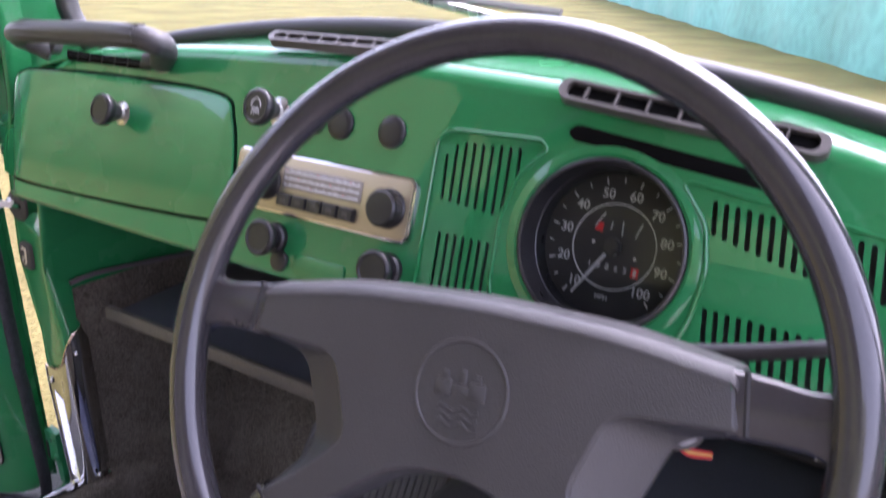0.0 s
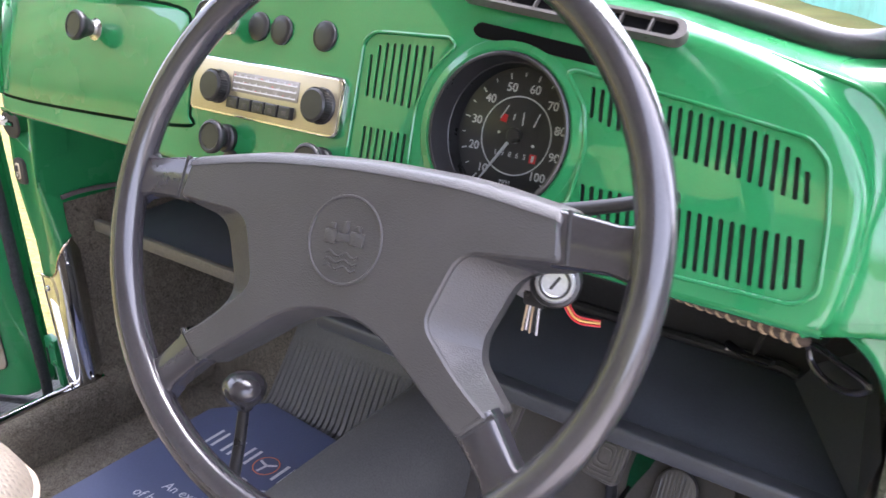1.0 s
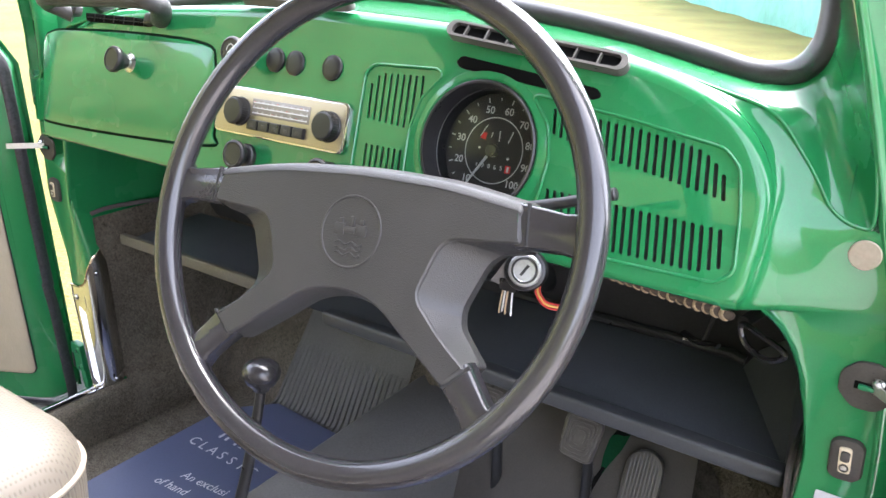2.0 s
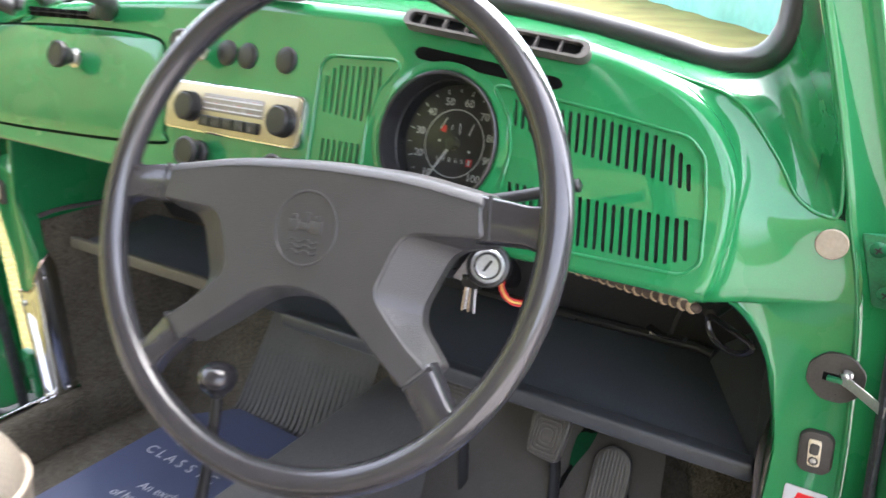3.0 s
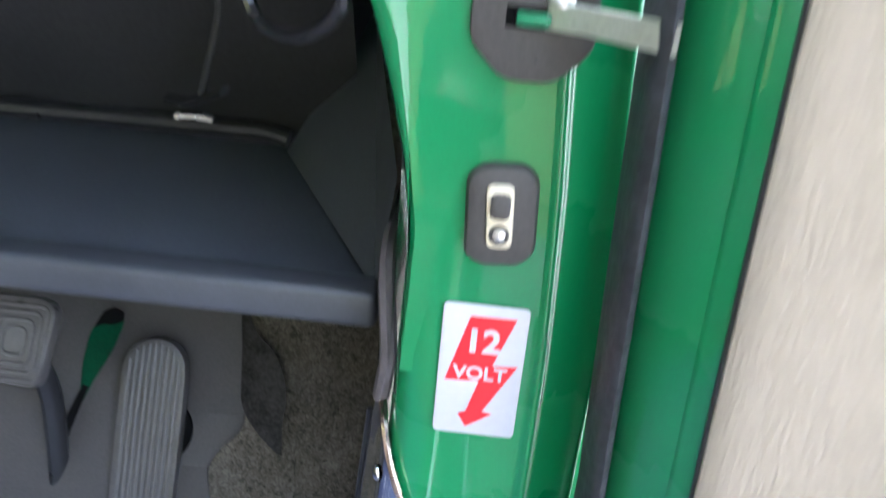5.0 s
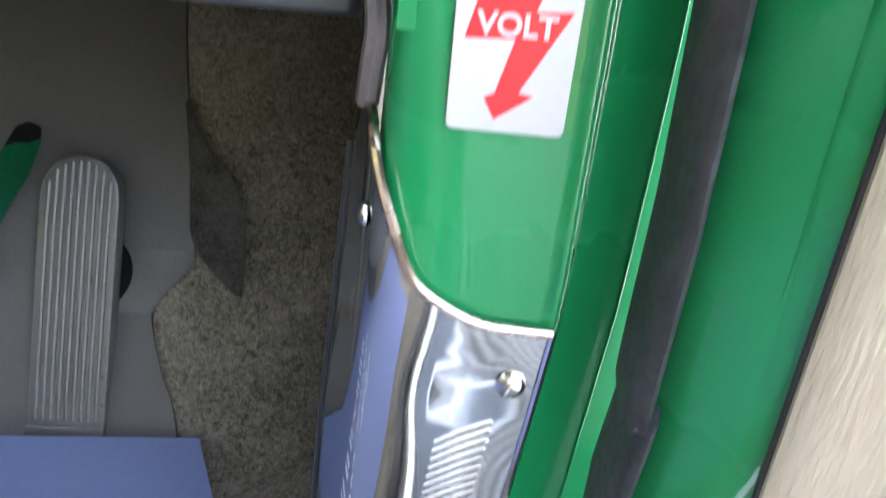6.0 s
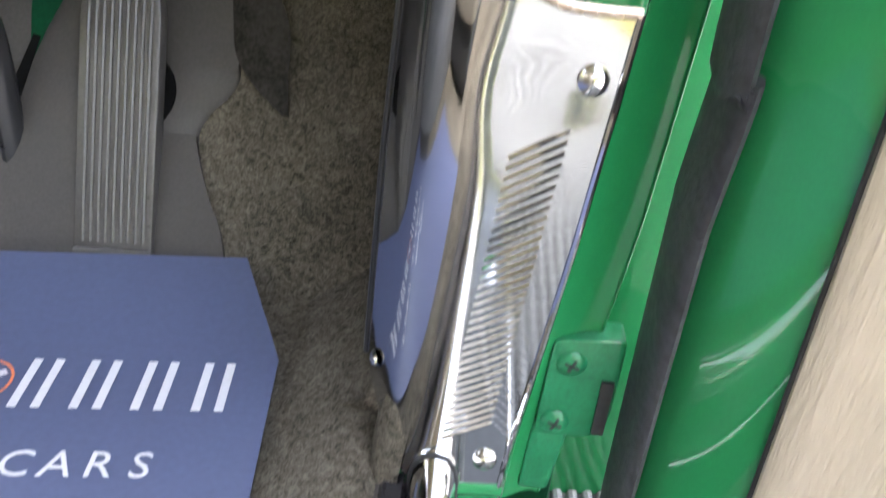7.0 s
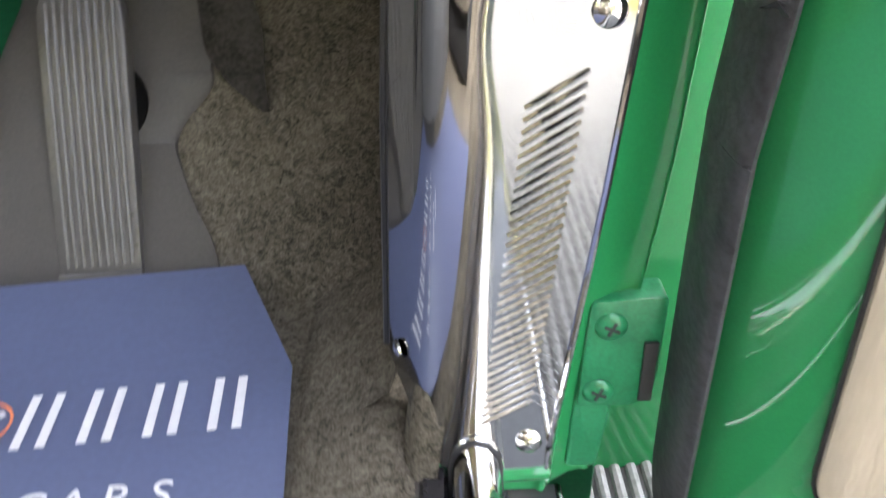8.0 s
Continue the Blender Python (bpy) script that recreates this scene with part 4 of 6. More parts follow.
# ---- parcel shelf ----
shelf = thing("parcel_shelf", (CX, 0.05, 0.6), "black full-width parcel shelf below the dashboard", "shelf")
bm = bmesh.new()
loft(bm, [[Vector((-0.70, 0.04, 0.603)), Vector((-0.10, 0.04, 0.600)), Vector((0.296, 0.036, 0.600))], [Vector((-0.70, 0.19, 0.612)), Vector((-0.10, 0.21, 0.612)), Vector((0.25, 0.21, 0.612))]])
bmesh.ops.solidify(bm, geom=bm.faces[:], thickness=0.004)
part("tray", bm, SHELF, shelf)
bm = bmesh.new()
box(bm, (-0.262, 0.026, 0.5925), (0.299, 0.046, 0.6105), bev=0.0038, seg=3)
part("front_bar", bm, BAR, shelf, "rounded black padded front bar")
bm = bmesh.new()
box(bm, (-0.700, 0.034, 0.600), (-0.330, 0.044, 0.618), bev=0.003, seg=2)
part("front_bar", bm, worn(material("grey_beige_edging", (0.10, 0.09, 0.07), 0.55), 30, 0.2), shelf, "grey-beige front edging")
bm = bmesh.new()
tube(bm, [(-0.09, 0.21, 0.618), (0.20, 0.205, 0.622), (0.215, 0.205, 0.618)], 0.006, 10)
part("rear_rail", bm, PLASTIC, shelf)
# bright sliver added where a glint shows on the shelf
bm = bmesh.new()
loft(bm, [[Vector((0.146 + 0.024 * k / 4, y, 0.6285 + 0.0012 * math.sin(math.pi * k / 4) + dz)) for k in range(5)] for y, dz in ((0.194, -0.0012), (0.1945, 0.0012), (0.200, 0.0014))])
bmesh.ops.solidify(bm, geom=bm.faces[:], thickness=0.0008)
part("glint_sliver", bm, STEEL, shelf, "bright steel sliver added for a glint on the shelf", 40)
bm = bmesh.new()
loft(bm, [[Vector((0.296, 0.04, 0.605)), Vector((0.303, 0.04, 0.66))], [Vector((0.215, 0.20, 0.612)), Vector((0.265, 0.22, 0.70))]])
bmesh.ops.solidify(bm, geom=bm.faces[:], thickness=0.003)
part("side_board", bm, SHELF, shelf)
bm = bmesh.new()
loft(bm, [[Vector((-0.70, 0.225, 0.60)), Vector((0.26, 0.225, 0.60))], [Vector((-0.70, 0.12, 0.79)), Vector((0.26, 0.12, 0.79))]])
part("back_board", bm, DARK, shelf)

# ---- pedals ----
def pad_pedal(x, y, z, label):
    t = thing("pedal", (x, y, z), label, "pedal", "foot pedals")
    m = basis((x, y, z), (1, 0, 0), (0, 0.50, 0.866), (0, -0.866, 0.50))
    b = bmesh.new()
    plaque(b, rounded([(-0.022, -0.026), (0.020, -0.030), (0.025, 0.022), (0.015, 0.029), (-0.018, 0.029), (-0.025, 0.02)], 0.009), m, 0.006, -0.004, 0.002)
    p = part("pad", b, PEDAL, t, "worn grey-black rubber pedal pad")
    for k in (0.35, 0.55, 0.75, 0.93):
        b = bmesh.new()
        tube(b, [m @ Vector((q[0], q[1], 0.006)) for q in rounded([(-0.021 * k, -0.026 * k), (0.021 * k, -0.027 * k), (0.022 * k, 0.025 * k), (-0.021 * k, 0.025 * k)], 0.006)], 0.0013, 6, True)
        part("tread_rib", b, PEDAL, p)
    b = bmesh.new()
    tube(b, spline([(x, y + 0.004, z - 0.01), (x + 0.004, y + 0.02, z - 0.06), (x + 0.004, 0.16, 0.30)], 6), 0.0075, 10, flat=0.5)
    part("arm", b, PLASTIC, t)
    return t


pad_pedal(0.052, 0.150, 0.482, "brake pedal with a ribbed black rubber pad")
pad_pedal(-0.077, 0.140, 0.485, "clutch pedal with a ribbed black rubber pad")
acc = thing("accelerator_pedal", (0.119, 0.137, 0.305), "tall black ribbed rubber accelerator pedal", "pedal", "foot pedals")
m = basis((0.1208, 0.137, 0.305), (0.9987, 0.0, 0.05), Vector((0.0, 0.411, 0.911)), Vector((0.0, -0.911, 0.411)))
W2 = 0.0235
loop = [(-W2, 0), (W2, 0), (W2 + 0.0005, 0.138)] + [(W2 * math.cos(radians(a)), 0.146 + W2 * math.sin(radians(a))) for a in range(0, 181, 15)] + [(-W2 - 0.0005, 0.138)]
bm = bmesh.new()
plaque(bm, loop, m, 0.006, -0.003, 0.0022)
pad = part("pad", bm, PEDAL, acc)
for i in range(9):
    x = -0.018 + 0.036 * i / 8
    bm = bmesh.new()
    top = 0.146 + math.sqrt(max(0, (W2 - 0.004) ** 2 - x * x))
    tube(bm, [m @ Vector((x, 0.012 + (top - 0.012) * k / 6, 0.0058 - (0.0008 if k in (0, 6) else 0))) for k in range(7)], 0.0016, 8)
    part("tread_rib", bm, PEDAL, pad)
bm = bmesh.new()
box(bm, (-0.0235, 0.000, 0.005), (0.0235, 0.0085, 0.0072), m, 0.001)
part("foot_band", bm, PEDAL, pad)
# near-black disc added for the shadow beside the pedal
bm = bmesh.new()
lathe(bm, [(0.024, -0.014), (0.024, -0.004), (0.021, -0.003), (0.0001, -0.003)], m @ pose(0.0055, 0.100, 0), 28)
part("pedal_shade_disc", bm, SHADE_BLACK, acc)

# ---- gear lever ----
gear = thing("gear_lever", (-0.203, -0.21, 0.43), "black gear lever with a round glossy knob on the tunnel", "gear lever")
bm = bmesh.new()
tube(bm, spline([(-0.220, -0.178, 0.42), (-0.2155, -0.158, 0.470), (-0.2105, -0.138, 0.540), (-0.2075, -0.125, 0.598)], 8), lambda s: 0.0078 - 0.0025 * s, 12)
part("rod", bm, PLASTIC, gear)
bm = bmesh.new()
k = facing((-0.208, -0.127, 0.586), (-0.02, 0.12, 1))
lathe(bm, [(0.0080, 0.002), (0.0095, 0.006), (0.0160, 0.011), (0.0205, 0.019), (0.0210, 0.026), (0.0182, 0.0325), (0.0115, 0.0370), (0.0001, 0.0385)], k, 32)
part("knob", bm, RIM, gear, "glossy black plastic ball knob", 60)
bm = bmesh.new()
lathe(bm, [(0.036, 0), (0.032, 0.006), (0.020, 0.010), (0.013, 0.018), (0.009, 0.024)], facing((-0.221, -0.180, 0.430), (0, 0.25, 1)), 24)
part("boot", bm, DARK, gear)

# ---- seat ----
def front_seat(xc, slid, label):
    """A front seat: base, rounded cushion with piping, and a backrest that leans back."""
    t = thing("front_seat", (xc, -0.5 - slid, 0.3), label, "seat", "front seats")
    plan = rrect(xc - 0.2245, -0.760 - slid, xc + 0.2245, -0.288 - slid, 0.075, 10)
    b = bmesh.new()
    rows = [[Vector((*q, z)) for q in inset(plan, d)] for z, d in ((0.37, 0.020), (0.50, 0.003), (0.560, 0.0), (0.584, 0.003), (0.600, 0.010), (0.612, 0.022), (0.620, 0.040), (0.6255, 0.065))]
    rows.append([Vector((xc + (q[0] - xc) * 0.35, -0.524 - slid + (q[1] + 0.524 + slid) * 0.35, 0.634)) for q in plan])
    vs = loft(b, rows, True)
    b.faces.new(vs[-1])
    part("cushion", b, SEATVINYL, t, "", 70)
    b = bmesh.new()
    tube(b, [Vector((*q, 0.572)) for q in inset(plan, 0.0005)], 0.0032, 8, True)
    part("piping", b, CREAM, t, "cream piping round the cushion", 70)
    b = bmesh.new()
    box(b, (xc - 0.19, -0.72 - slid, 0.30), (xc + 0.19, -0.32 - slid, 0.40), bev=0.02)
    part("base", b, DARK, t)
    m = Matrix.Translation((xc, -0.735 - slid, 0.60)) @ pose(0, 0, 0, 14)
    b = bmesh.new()
    outline_b = rrect(-0.215, -0.02, 0.215, 0.56, 0.09, 8)
    rows = [[m @ Vector((q[0], y, q[1])) for q in inset(outline_b, d)] for y, d in ((-0.10, 0.06), (-0.095, 0.02), (-0.07, 0.0), (-0.03, 0.0), (-0.005, 0.015), (0.006, 0.05))]
    vs = loft(b, rows, True)
    b.faces.new(vs[-1])
    b.faces.new(vs[0][::-1])
    part("backrest", b, SEATVINYL, t, "", 70)
    return t


front_seat(-0.4605, 0.0, "cream vinyl passenger seat with a woven pattern and piping")
front_seat(0.002, 0.17, "cream vinyl driver's seat with a woven pattern and piping")

# ---- steering wheel ----
WC = Vector((-0.0013, -0.2023, 0.8458))
WA, WB, WN = Vector((0.9921, 0.1167, 0.0452)), Vector((-0.0895, 0.4093, 0.9080)), Vector((0.0874, -0.9049, 0.4165))
WM = basis(WC, WA, WB, WN)
wheel = thing("steering_wheel", tuple(WC), "black four-spoke steering wheel with a padded hub", "steering wheel")


def wp(a, b, c=0.0):
    return WM @ Vector((a, b, c))


bm = bmesh.new()
RR = 0.1885
tube(bm, [wp(RR * math.cos(2 * math.pi * i / 96), RR * math.sin(2 * math.pi * i / 96), 0.001) for i in range(96)], 0.0112, 16, True, 1.0, tuple(WN))
part("rim", bm, RIM, wheel, "smooth semi-gloss black rim", 80)
T_R = [(0.078, 0.0405), (0.1365, 0.0310), (0.1400, 0.001), (0.081, -0.003), (0.0655, -0.047), (0.093, -0.074), (0.1155, -0.0900), (0.0985, -0.1065), (0.064, -0.081), (0.033, -0.0575)]
B_R = [(0.080, 0.0435), (0.1390, 0.0330), (0.1425, -0.002), (0.1120, -0.008), (0.0955, -0.050), (0.0970, -0.064), (0.1190, -0.0885), (0.0990, -0.1090), (0.063, -0.085), (0.032, -0.0615)]
T_O = [(0, 0.0440)] + T_R + [(0, -0.0510)] + [(-a, b) for a, b in T_R[::-1]]
B_O = [(0, 0.0470)] + B_R + [(0, -0.0555)] + [(-a, b) for a, b in B_R[::-1]]
RAD_R = [0.020, 0.0035, 0.004, 0.013, 0.010, 0.020, 0.004, 0.004, 0.018, 0.018]
RAD = [0.03] + RAD_R + [0.02] + RAD_R[::-1]
T_O, B_O = rounded(T_O, RAD, 5), rounded(B_O, RAD, 5)
bm = bmesh.new()
rows = [[wp(a, b, -0.028) for a, b in B_O], [wp(a, b, -0.018) for a, b in B_O]]


def lip(b):
    k = min(1, max(0, (b - 0.017) / 0.012))
    return k * k * (3 - 2 * k)


rows.append([wp(a, b, 0.0005 - 0.0075 * lip(b)) for a, b in T_O])
for d, c in ((0.0006, 0.0018), (0.0020, 0.0030), (0.0030, 0.0030)):
    rows.append([wp(a, b - 1.6 * d * lip(b), c - 0.0045 * lip(b) * max(0.0, 1 - d / 0.0030) ** 0.8) for a, b in inset(T_O, d)])
vs = loft(bm, rows, True)
rim_pts = []
for v in vs[-1]:
    if not rim_pts or min((v.co - rim_pts[-1]).length, (v.co - rim_pts[0]).length if len(rim_pts) > 3 else 1) > 0.0010:
        rim_pts.append(v.co.copy())
f = bm.faces.new([bm.verts.new(q) for q in rim_pts])
bmesh.ops.triangulate(bm, faces=[f])
pad = part("hub_pad", bm, VINYL, wheel, "grained black vinyl hub pad", 14)
edge_top = sorted({(round(a, 5), round(b, 5)) for a, b in T_O if b > 0.0265})
# strip laid over the pad's top edge, shaped to catch a highlight
bm = bmesh.new()
loft(bm, [[wp(a, b + 0.0004, -0.0072) for a, b in edge_top], [wp(a, b - 0.0002, -0.0045) for a, b in edge_top], [wp(a, b - 0.0030, 0.0010) for a, b in edge_top], [wp(a, b - 0.0075, 0.0034) for a, b in edge_top]])
part("pad_lip", bm, VINYL, wheel, "strip along the upper lip of the hub pad", 70)
for sx in (-1, 1):
    for run in (([(0.134, 0.0145, 0.0165, 0.001), (0.152, 0.0140, 0.0150, 0.0015), (0.168, 0.0130, 0.0138, 0.0025), (0.180, 0.0120, 0.0160, 0.0035), (0.1885, 0.0115, 0.0240, 0.004)], (0, 1)), ([(0.104, -0.0945, 0.0142, 0.001), (0.114, -0.1060, 0.0130, 0.0015), (0.125, -0.1185, 0.0122, 0.0025), (0.1335, -0.1285, 0.0150, 0.0035), (0.1385, -0.1345, 0.0240, 0.004)], (0.76, 0.65))):
        bm = bmesh.new()
        rows = []
        for a, b, half_w, lift in run[0]:
            sec = []
            for w, h in ((-1, -0.016), (-1, -0.006), (-0.93, -0.0015), (-0.8, 0), (0.8, 0), (0.93, -0.0015), (1, -0.006), (1, -0.016)):
                sec.append(wp((a + run[1][0] * half_w * w) * sx, b + run[1][1] * half_w * w, lift + h))
            rows.append(sec)
        loft(bm, rows, True)
        bmesh.ops.recalc_face_normals(bm, faces=bm.faces[:])
        part("spoke", bm, RIM, wheel, "smooth black spoke", 50)
# seams where the pad meets the spokes
for sx in (-1, 1):
    for p, q in (((0.1400, 0.0320), (0.1435, -0.001)), ((0.1185, -0.0870), (0.0980, -0.1075))):
        bm = bmesh.new()
        p, q = Vector(p).lerp(Vector(q), 0.05), Vector(q).lerp(Vector(p), 0.05)
        tube(bm, [wp(p[0] * sx, p[1], 0.0002), wp(q[0] * sx, q[1], 0.0002)], 0.0016, 8)
        part("seam", bm, DARK, wheel)
# round emblem: raised ring and plain raised blocks
bm = bmesh.new()
tube(bm, [wp(0.0015 + 0.0265 * math.cos(2 * math.pi * i / 48), -0.0078 + 0.0275 * math.sin(2 * math.pi * i / 48), 0.0030) for i in range(48)], 0.0011, 8, True)
em = part("emblem_ring", bm, VINYL, pad, "moulded black ring of the hub emblem")
blocks = [(-0.013, -0.006, -0.004, 0.003), (-0.004, -0.004, 0.006, 0.001), (0.006, -0.006, 0.016, 0.003), (-0.010, 0.003, -0.006, 0.007), (0.000, 0.001, 0.004, 0.009), (0.009, 0.003, 0.013, 0.007)]
for x0, y0, x1, y1 in blocks:
    bm = bmesh.new()
    box(bm, (x0, y0 - 0.005, 0.0028), (x1, y1 - 0.005, 0.0046), WM, 0.0007)
    part("emblem_block", bm, VINYL, em)
for y in (-0.0170, -0.0212, -0.0252):
    bm = bmesh.new()
    tube(bm, [wp(-0.0105 + 0.024 * i / 16, y + 0.0013 * math.sin(i * 0.8), 0.0034) for i in range(17)], 0.0008, 6)
    part("emblem_wave", bm, VINYL, em)
# steering column and its shroud
bm = bmesh.new()
axis = -WN
prof = [(0.030, 0.012), (0.040, 0.03), (0.038, 0.08), (0.030, 0.14), (0.024, 0.16), (0.022, 0.52)]
lathe(bm, prof, facing(tuple(WC), tuple(axis)), 24)
part("column", bm, PLASTIC, wheel, "black steering column shroud")
# stalk
bm = bmesh.new()
tube(bm, spline([(0.03, -0.118, 0.842), (0.08, -0.119, 0.851), (0.125, -0.118, 0.8635), (0.171, -0.116, 0.8795)], 5), lambda s: 0.0062 - 0.0016 * s, 10, False, 0.6)
stalk = part("stalk", bm, PLASTIC, wheel, "slim black indicator stalk")
bm = bmesh.new()
lathe(bm, [(0.0046, 0), (0.0048, 0.003), (0.0030, 0.004)], facing((0.170, -0.116, 0.879), (0.92, 0.04, 0.32)), 14)
part("stalk_tip", bm, PLASTIC, stalk)

# ---- ignition lock ----
IG = Vector((0.086, -0.084, 0.789))
ign = thing("ignition_lock", tuple(IG), "chrome ignition lock in a black collar under the dashboard", "ignition lock")
m = facing(tuple(IG), (0.36, -0.86, 0.34))
bm = bmesh.new()
lathe(bm, [(0.0185, -0.03), (0.0185, -0.003), (0.0172, 0.0), (0.0150, 0.0008)], m, 32)
part("collar", bm, PLASTIC, ign)
bm = bmesh.new()
lathe(bm, [(0.0142, -0.002), (0.0142, 0.0030), (0.0128, 0.0042), (0.0098, 0.0043), (0.0090, 0.0034), (0.0001, 0.0034)], m, 32)
cyl = part("cylinder", bm, LOCK, ign, "bright chrome lock cylinder")
bm = bmesh.new()
box(bm, (-0.0055, -0.0012, 0.0030), (0.0055, 0.0012, 0.0040), m @ pose(0, 0, 0, 0, 0, 55))
part("key_slot", bm, DARK, cyl)
bm = bmesh.new()
lathe(bm, [(0.0116, 0.0040), (0.0112, 0.0048), (0.0100, 0.0048), (0.0096, 0.0040)], m, 32, False)
part("dark_ring", bm, PLASTIC, cyl)
bm = bmesh.new()
loft(bm, [[Vector((0.052, -0.083, 0.771)), Vector((0.073, -0.083, 0.803)), Vector((0.088, -0.080, 0.806))], [Vector((0.062, -0.080, 0.767)), Vector((0.076, -0.080, 0.772)), Vector((0.092, -0.078, 0.772))]])
bmesh.ops.solidify(bm, geom=bm.faces[:], thickness=0.002)
part("bracket", bm, LOCK, ign, "bent zinc bracket")


def wire(name, pts, r, mat, label):
    b = bmesh.new()
    tube(b, spline(pts, 6), r, 8)
    return solid(name, b, mat, label, "cable", group="loose wires under the dashboard", sharp=70)


for i in range(3):
    wire("wire", [(0.072 + 0.0018 * i, -0.025, 0.764), (0.069 + 0.0022 * i, -0.030, 0.750), (0.073 + 0.0022 * i, -0.030, 0.739 + 0.0012 * i), (0.082, -0.027, 0.7315 + 0.0026 * i), (0.096, -0.018, 0.7295 + 0.0022 * i)], 0.00105, (REDWIRE, YELWIRE, REDWIRE)[i], ("red", "yellow", "dark red")[i] + " insulated wire hanging below the ignition lock")
for i in range(5):
    wire("wire", [(0.066 + 0.0022 * i, -0.076, 0.782), (0.064 + 0.0024 * i, -0.081, 0.765), (0.062 + 0.0028 * i, -0.082, 0.750), (0.060 + 0.0030 * i, -0.080, 0.741 + 0.002 * (i % 2))], 0.0009, (BROWNWIRE, WHITE, BROWNWIRE, DARK, WHITE)[i], "thin pale wire hanging from a plug connector")
bm = bmesh.new()
box(bm, (0.060, -0.083, 0.764), (0.078, -0.070, 0.776), bev=0.002)
solid("plug_connector", bm, PLASTIC, "black plug connector under the dashboard", "connector")
LOOM_DARK = worn(material("brown_cloth_binding", (0.060, 0.042, 0.030), 0.8), 120, 0.3)
loom = thing("cable_loom", (0.19, -0.03, 0.779), "tan cloth-wrapped cable loom along the dash's lower lip", "cable")
bm = bmesh.new()
lp = [(0.06, 0.0, 0.786), (0.10, -0.015, 0.780), (0.132, -0.024, 0.7795), (0.19, -0.024, 0.7735), (0.2375, -0.022, 0.7680), (0.241, -0.019, 0.7670)]
tube(bm, spline(lp, 10), 0.0040, 12)
part("core", bm, LOOM_DARK, loom, "", 70)
for i in range(15):
    q = Vector((0.134, -0.024, 0.7793)).lerp(Vector((0.2385, -0.022, 0.7679)), i / 14)
    bm = bmesh.new()
    tube(bm, [q + Vector((0.0026 * math.cos(a + 0.6), 0.0036 * math.cos(a), 0.0036 * math.sin(a))) for a in [2 * math.pi * k / 14 for k in range(14)]], 0.0016 + 0.0002 * (i % 3), 8, True)
    part("binding_turn", bm, LOOM, loom, "", 60)

# ---- speedometer ----
SM = DASH @ pose(*SPD, 0)
spd = thing("speedometer", tuple(SM.translation), "round black speedometer with white figures up to 100", "speedometer")
bm = bmesh.new()
lathe(bm, [(0.0608, -0.003), (0.0606, 0.0030), (0.0592, 0.0042), (0.0575, 0.0036), (0.0568, -0.004), (0.0560, -0.018), (0.0552, -0.0185), (0.0548, -0.0270), (0.0535, -0.0310)], SM, 72, False)
part("bezel", bm, PLASTIC, spd, "deep black bezel", 30)
bm = bmesh.new()
lathe(bm, [(0.0555, -0.0350), (0.0555, -0.0310), (0.0001, -0.0310)], SM, 64)
dial = part("dial", bm, DIAL, spd, "black dial face")


def on_dial(r, deg, w=-0.0307):
    return SM @ Vector((r * math.cos(radians(deg)), r * math.sin(radians(deg)), w))


def dial_bar(r0, r1, deg, half_w, mat, name="tick", w=-0.0306):
    b = bmesh.new()
    box(b, (r0, -half_w, w), (r1, half_w, w + 0.0003), SM @ pose(0, 0, 0, 0, 0, deg))
    return part(name, b, mat, dial)


for k in range(1, 11):
    deg = 230.6 - 31.0 * (k - 1)
    words(str(10 * k), 0.0098, SM @ Matrix.Translation((0.0385 * math.cos(radians(deg)), 0.0385 * math.sin(radians(deg)), -0.0306)), WHITE, dial, "numeral", 0.0002, 0.0001)
    dial_bar(0.0452, 0.0500, deg, 0.00055, WHITE)
    if k < 10:
        dial_bar(0.0465, 0.0497, deg - 15.5, 0.0004, WHITE)
bm = bmesh.new()
tube(bm, [on_dial(0.0310, 360 * i / 64) for i in range(64)], 0.00055, 6, True)
part("dial_ring", bm, WHITE, dial)
words("MPH", 0.0048, SM @ Matrix.Translation((-0.002, -0.0375, -0.0306)), WHITE, dial, "lettering")
for i, ch in enumerate("19865"):
    words(ch, 0.0060, SM @ Matrix.Translation((-0.0154 + 0.0067 * i, -0.0152, -0.0306)), WHITE, dial, "counter_digit")
bm = bmesh.new()
box(bm, (0.0160, -0.0188, -0.0308), (0.0216, -0.0118, -0.0304), SM)
part("counter_drum", bm, RED, dial, "red tenths drum")
bm = bmesh.new()
box(bm, (0.0178, -0.0178, -0.0304), (0.0200, -0.0128, -0.0302), SM)
part("counter_digit", bm, WHITE, dial)
bm = bmesh.new()
plaque(bm, [(-0.0165, 0.010), (-0.0105, 0.009), (-0.0100, 0.0155), (-0.0135, 0.0160)], SM, -0.0304, -0.0309, 0.0001)
part("fuel_reserve_mark", bm, RED, dial)
for u, v, du, dv in ((-0.0165, 0.012, 0.006, 0.011), (-0.0045, 0.012, 0.0008, 0.005), (0.0045, 0.009, -0.0006, 0.010), (0.0145, 0.009, 0.0035, 0.011)):
    bm = bmesh.new()
    tube(bm, [SM @ Vector((u, v, -0.0304)), SM @ Vector((u + du, v + dv, -0.0304))], 0.0005, 6)
    part("fuel_mark", bm, WHITE, dial)
for u, v in ((-0.0155, 0.001), (0.0170, -0.0055)):
    bm = bmesh.new()
    lathe(bm, [(0.0012, -0.0308), (0.0012, -0.0302), (0.0001, -0.0302)], SM @ pose(u, v, 0), 12)
    part("warning_light", bm, DIALGREY, dial)
bm = bmesh.new()
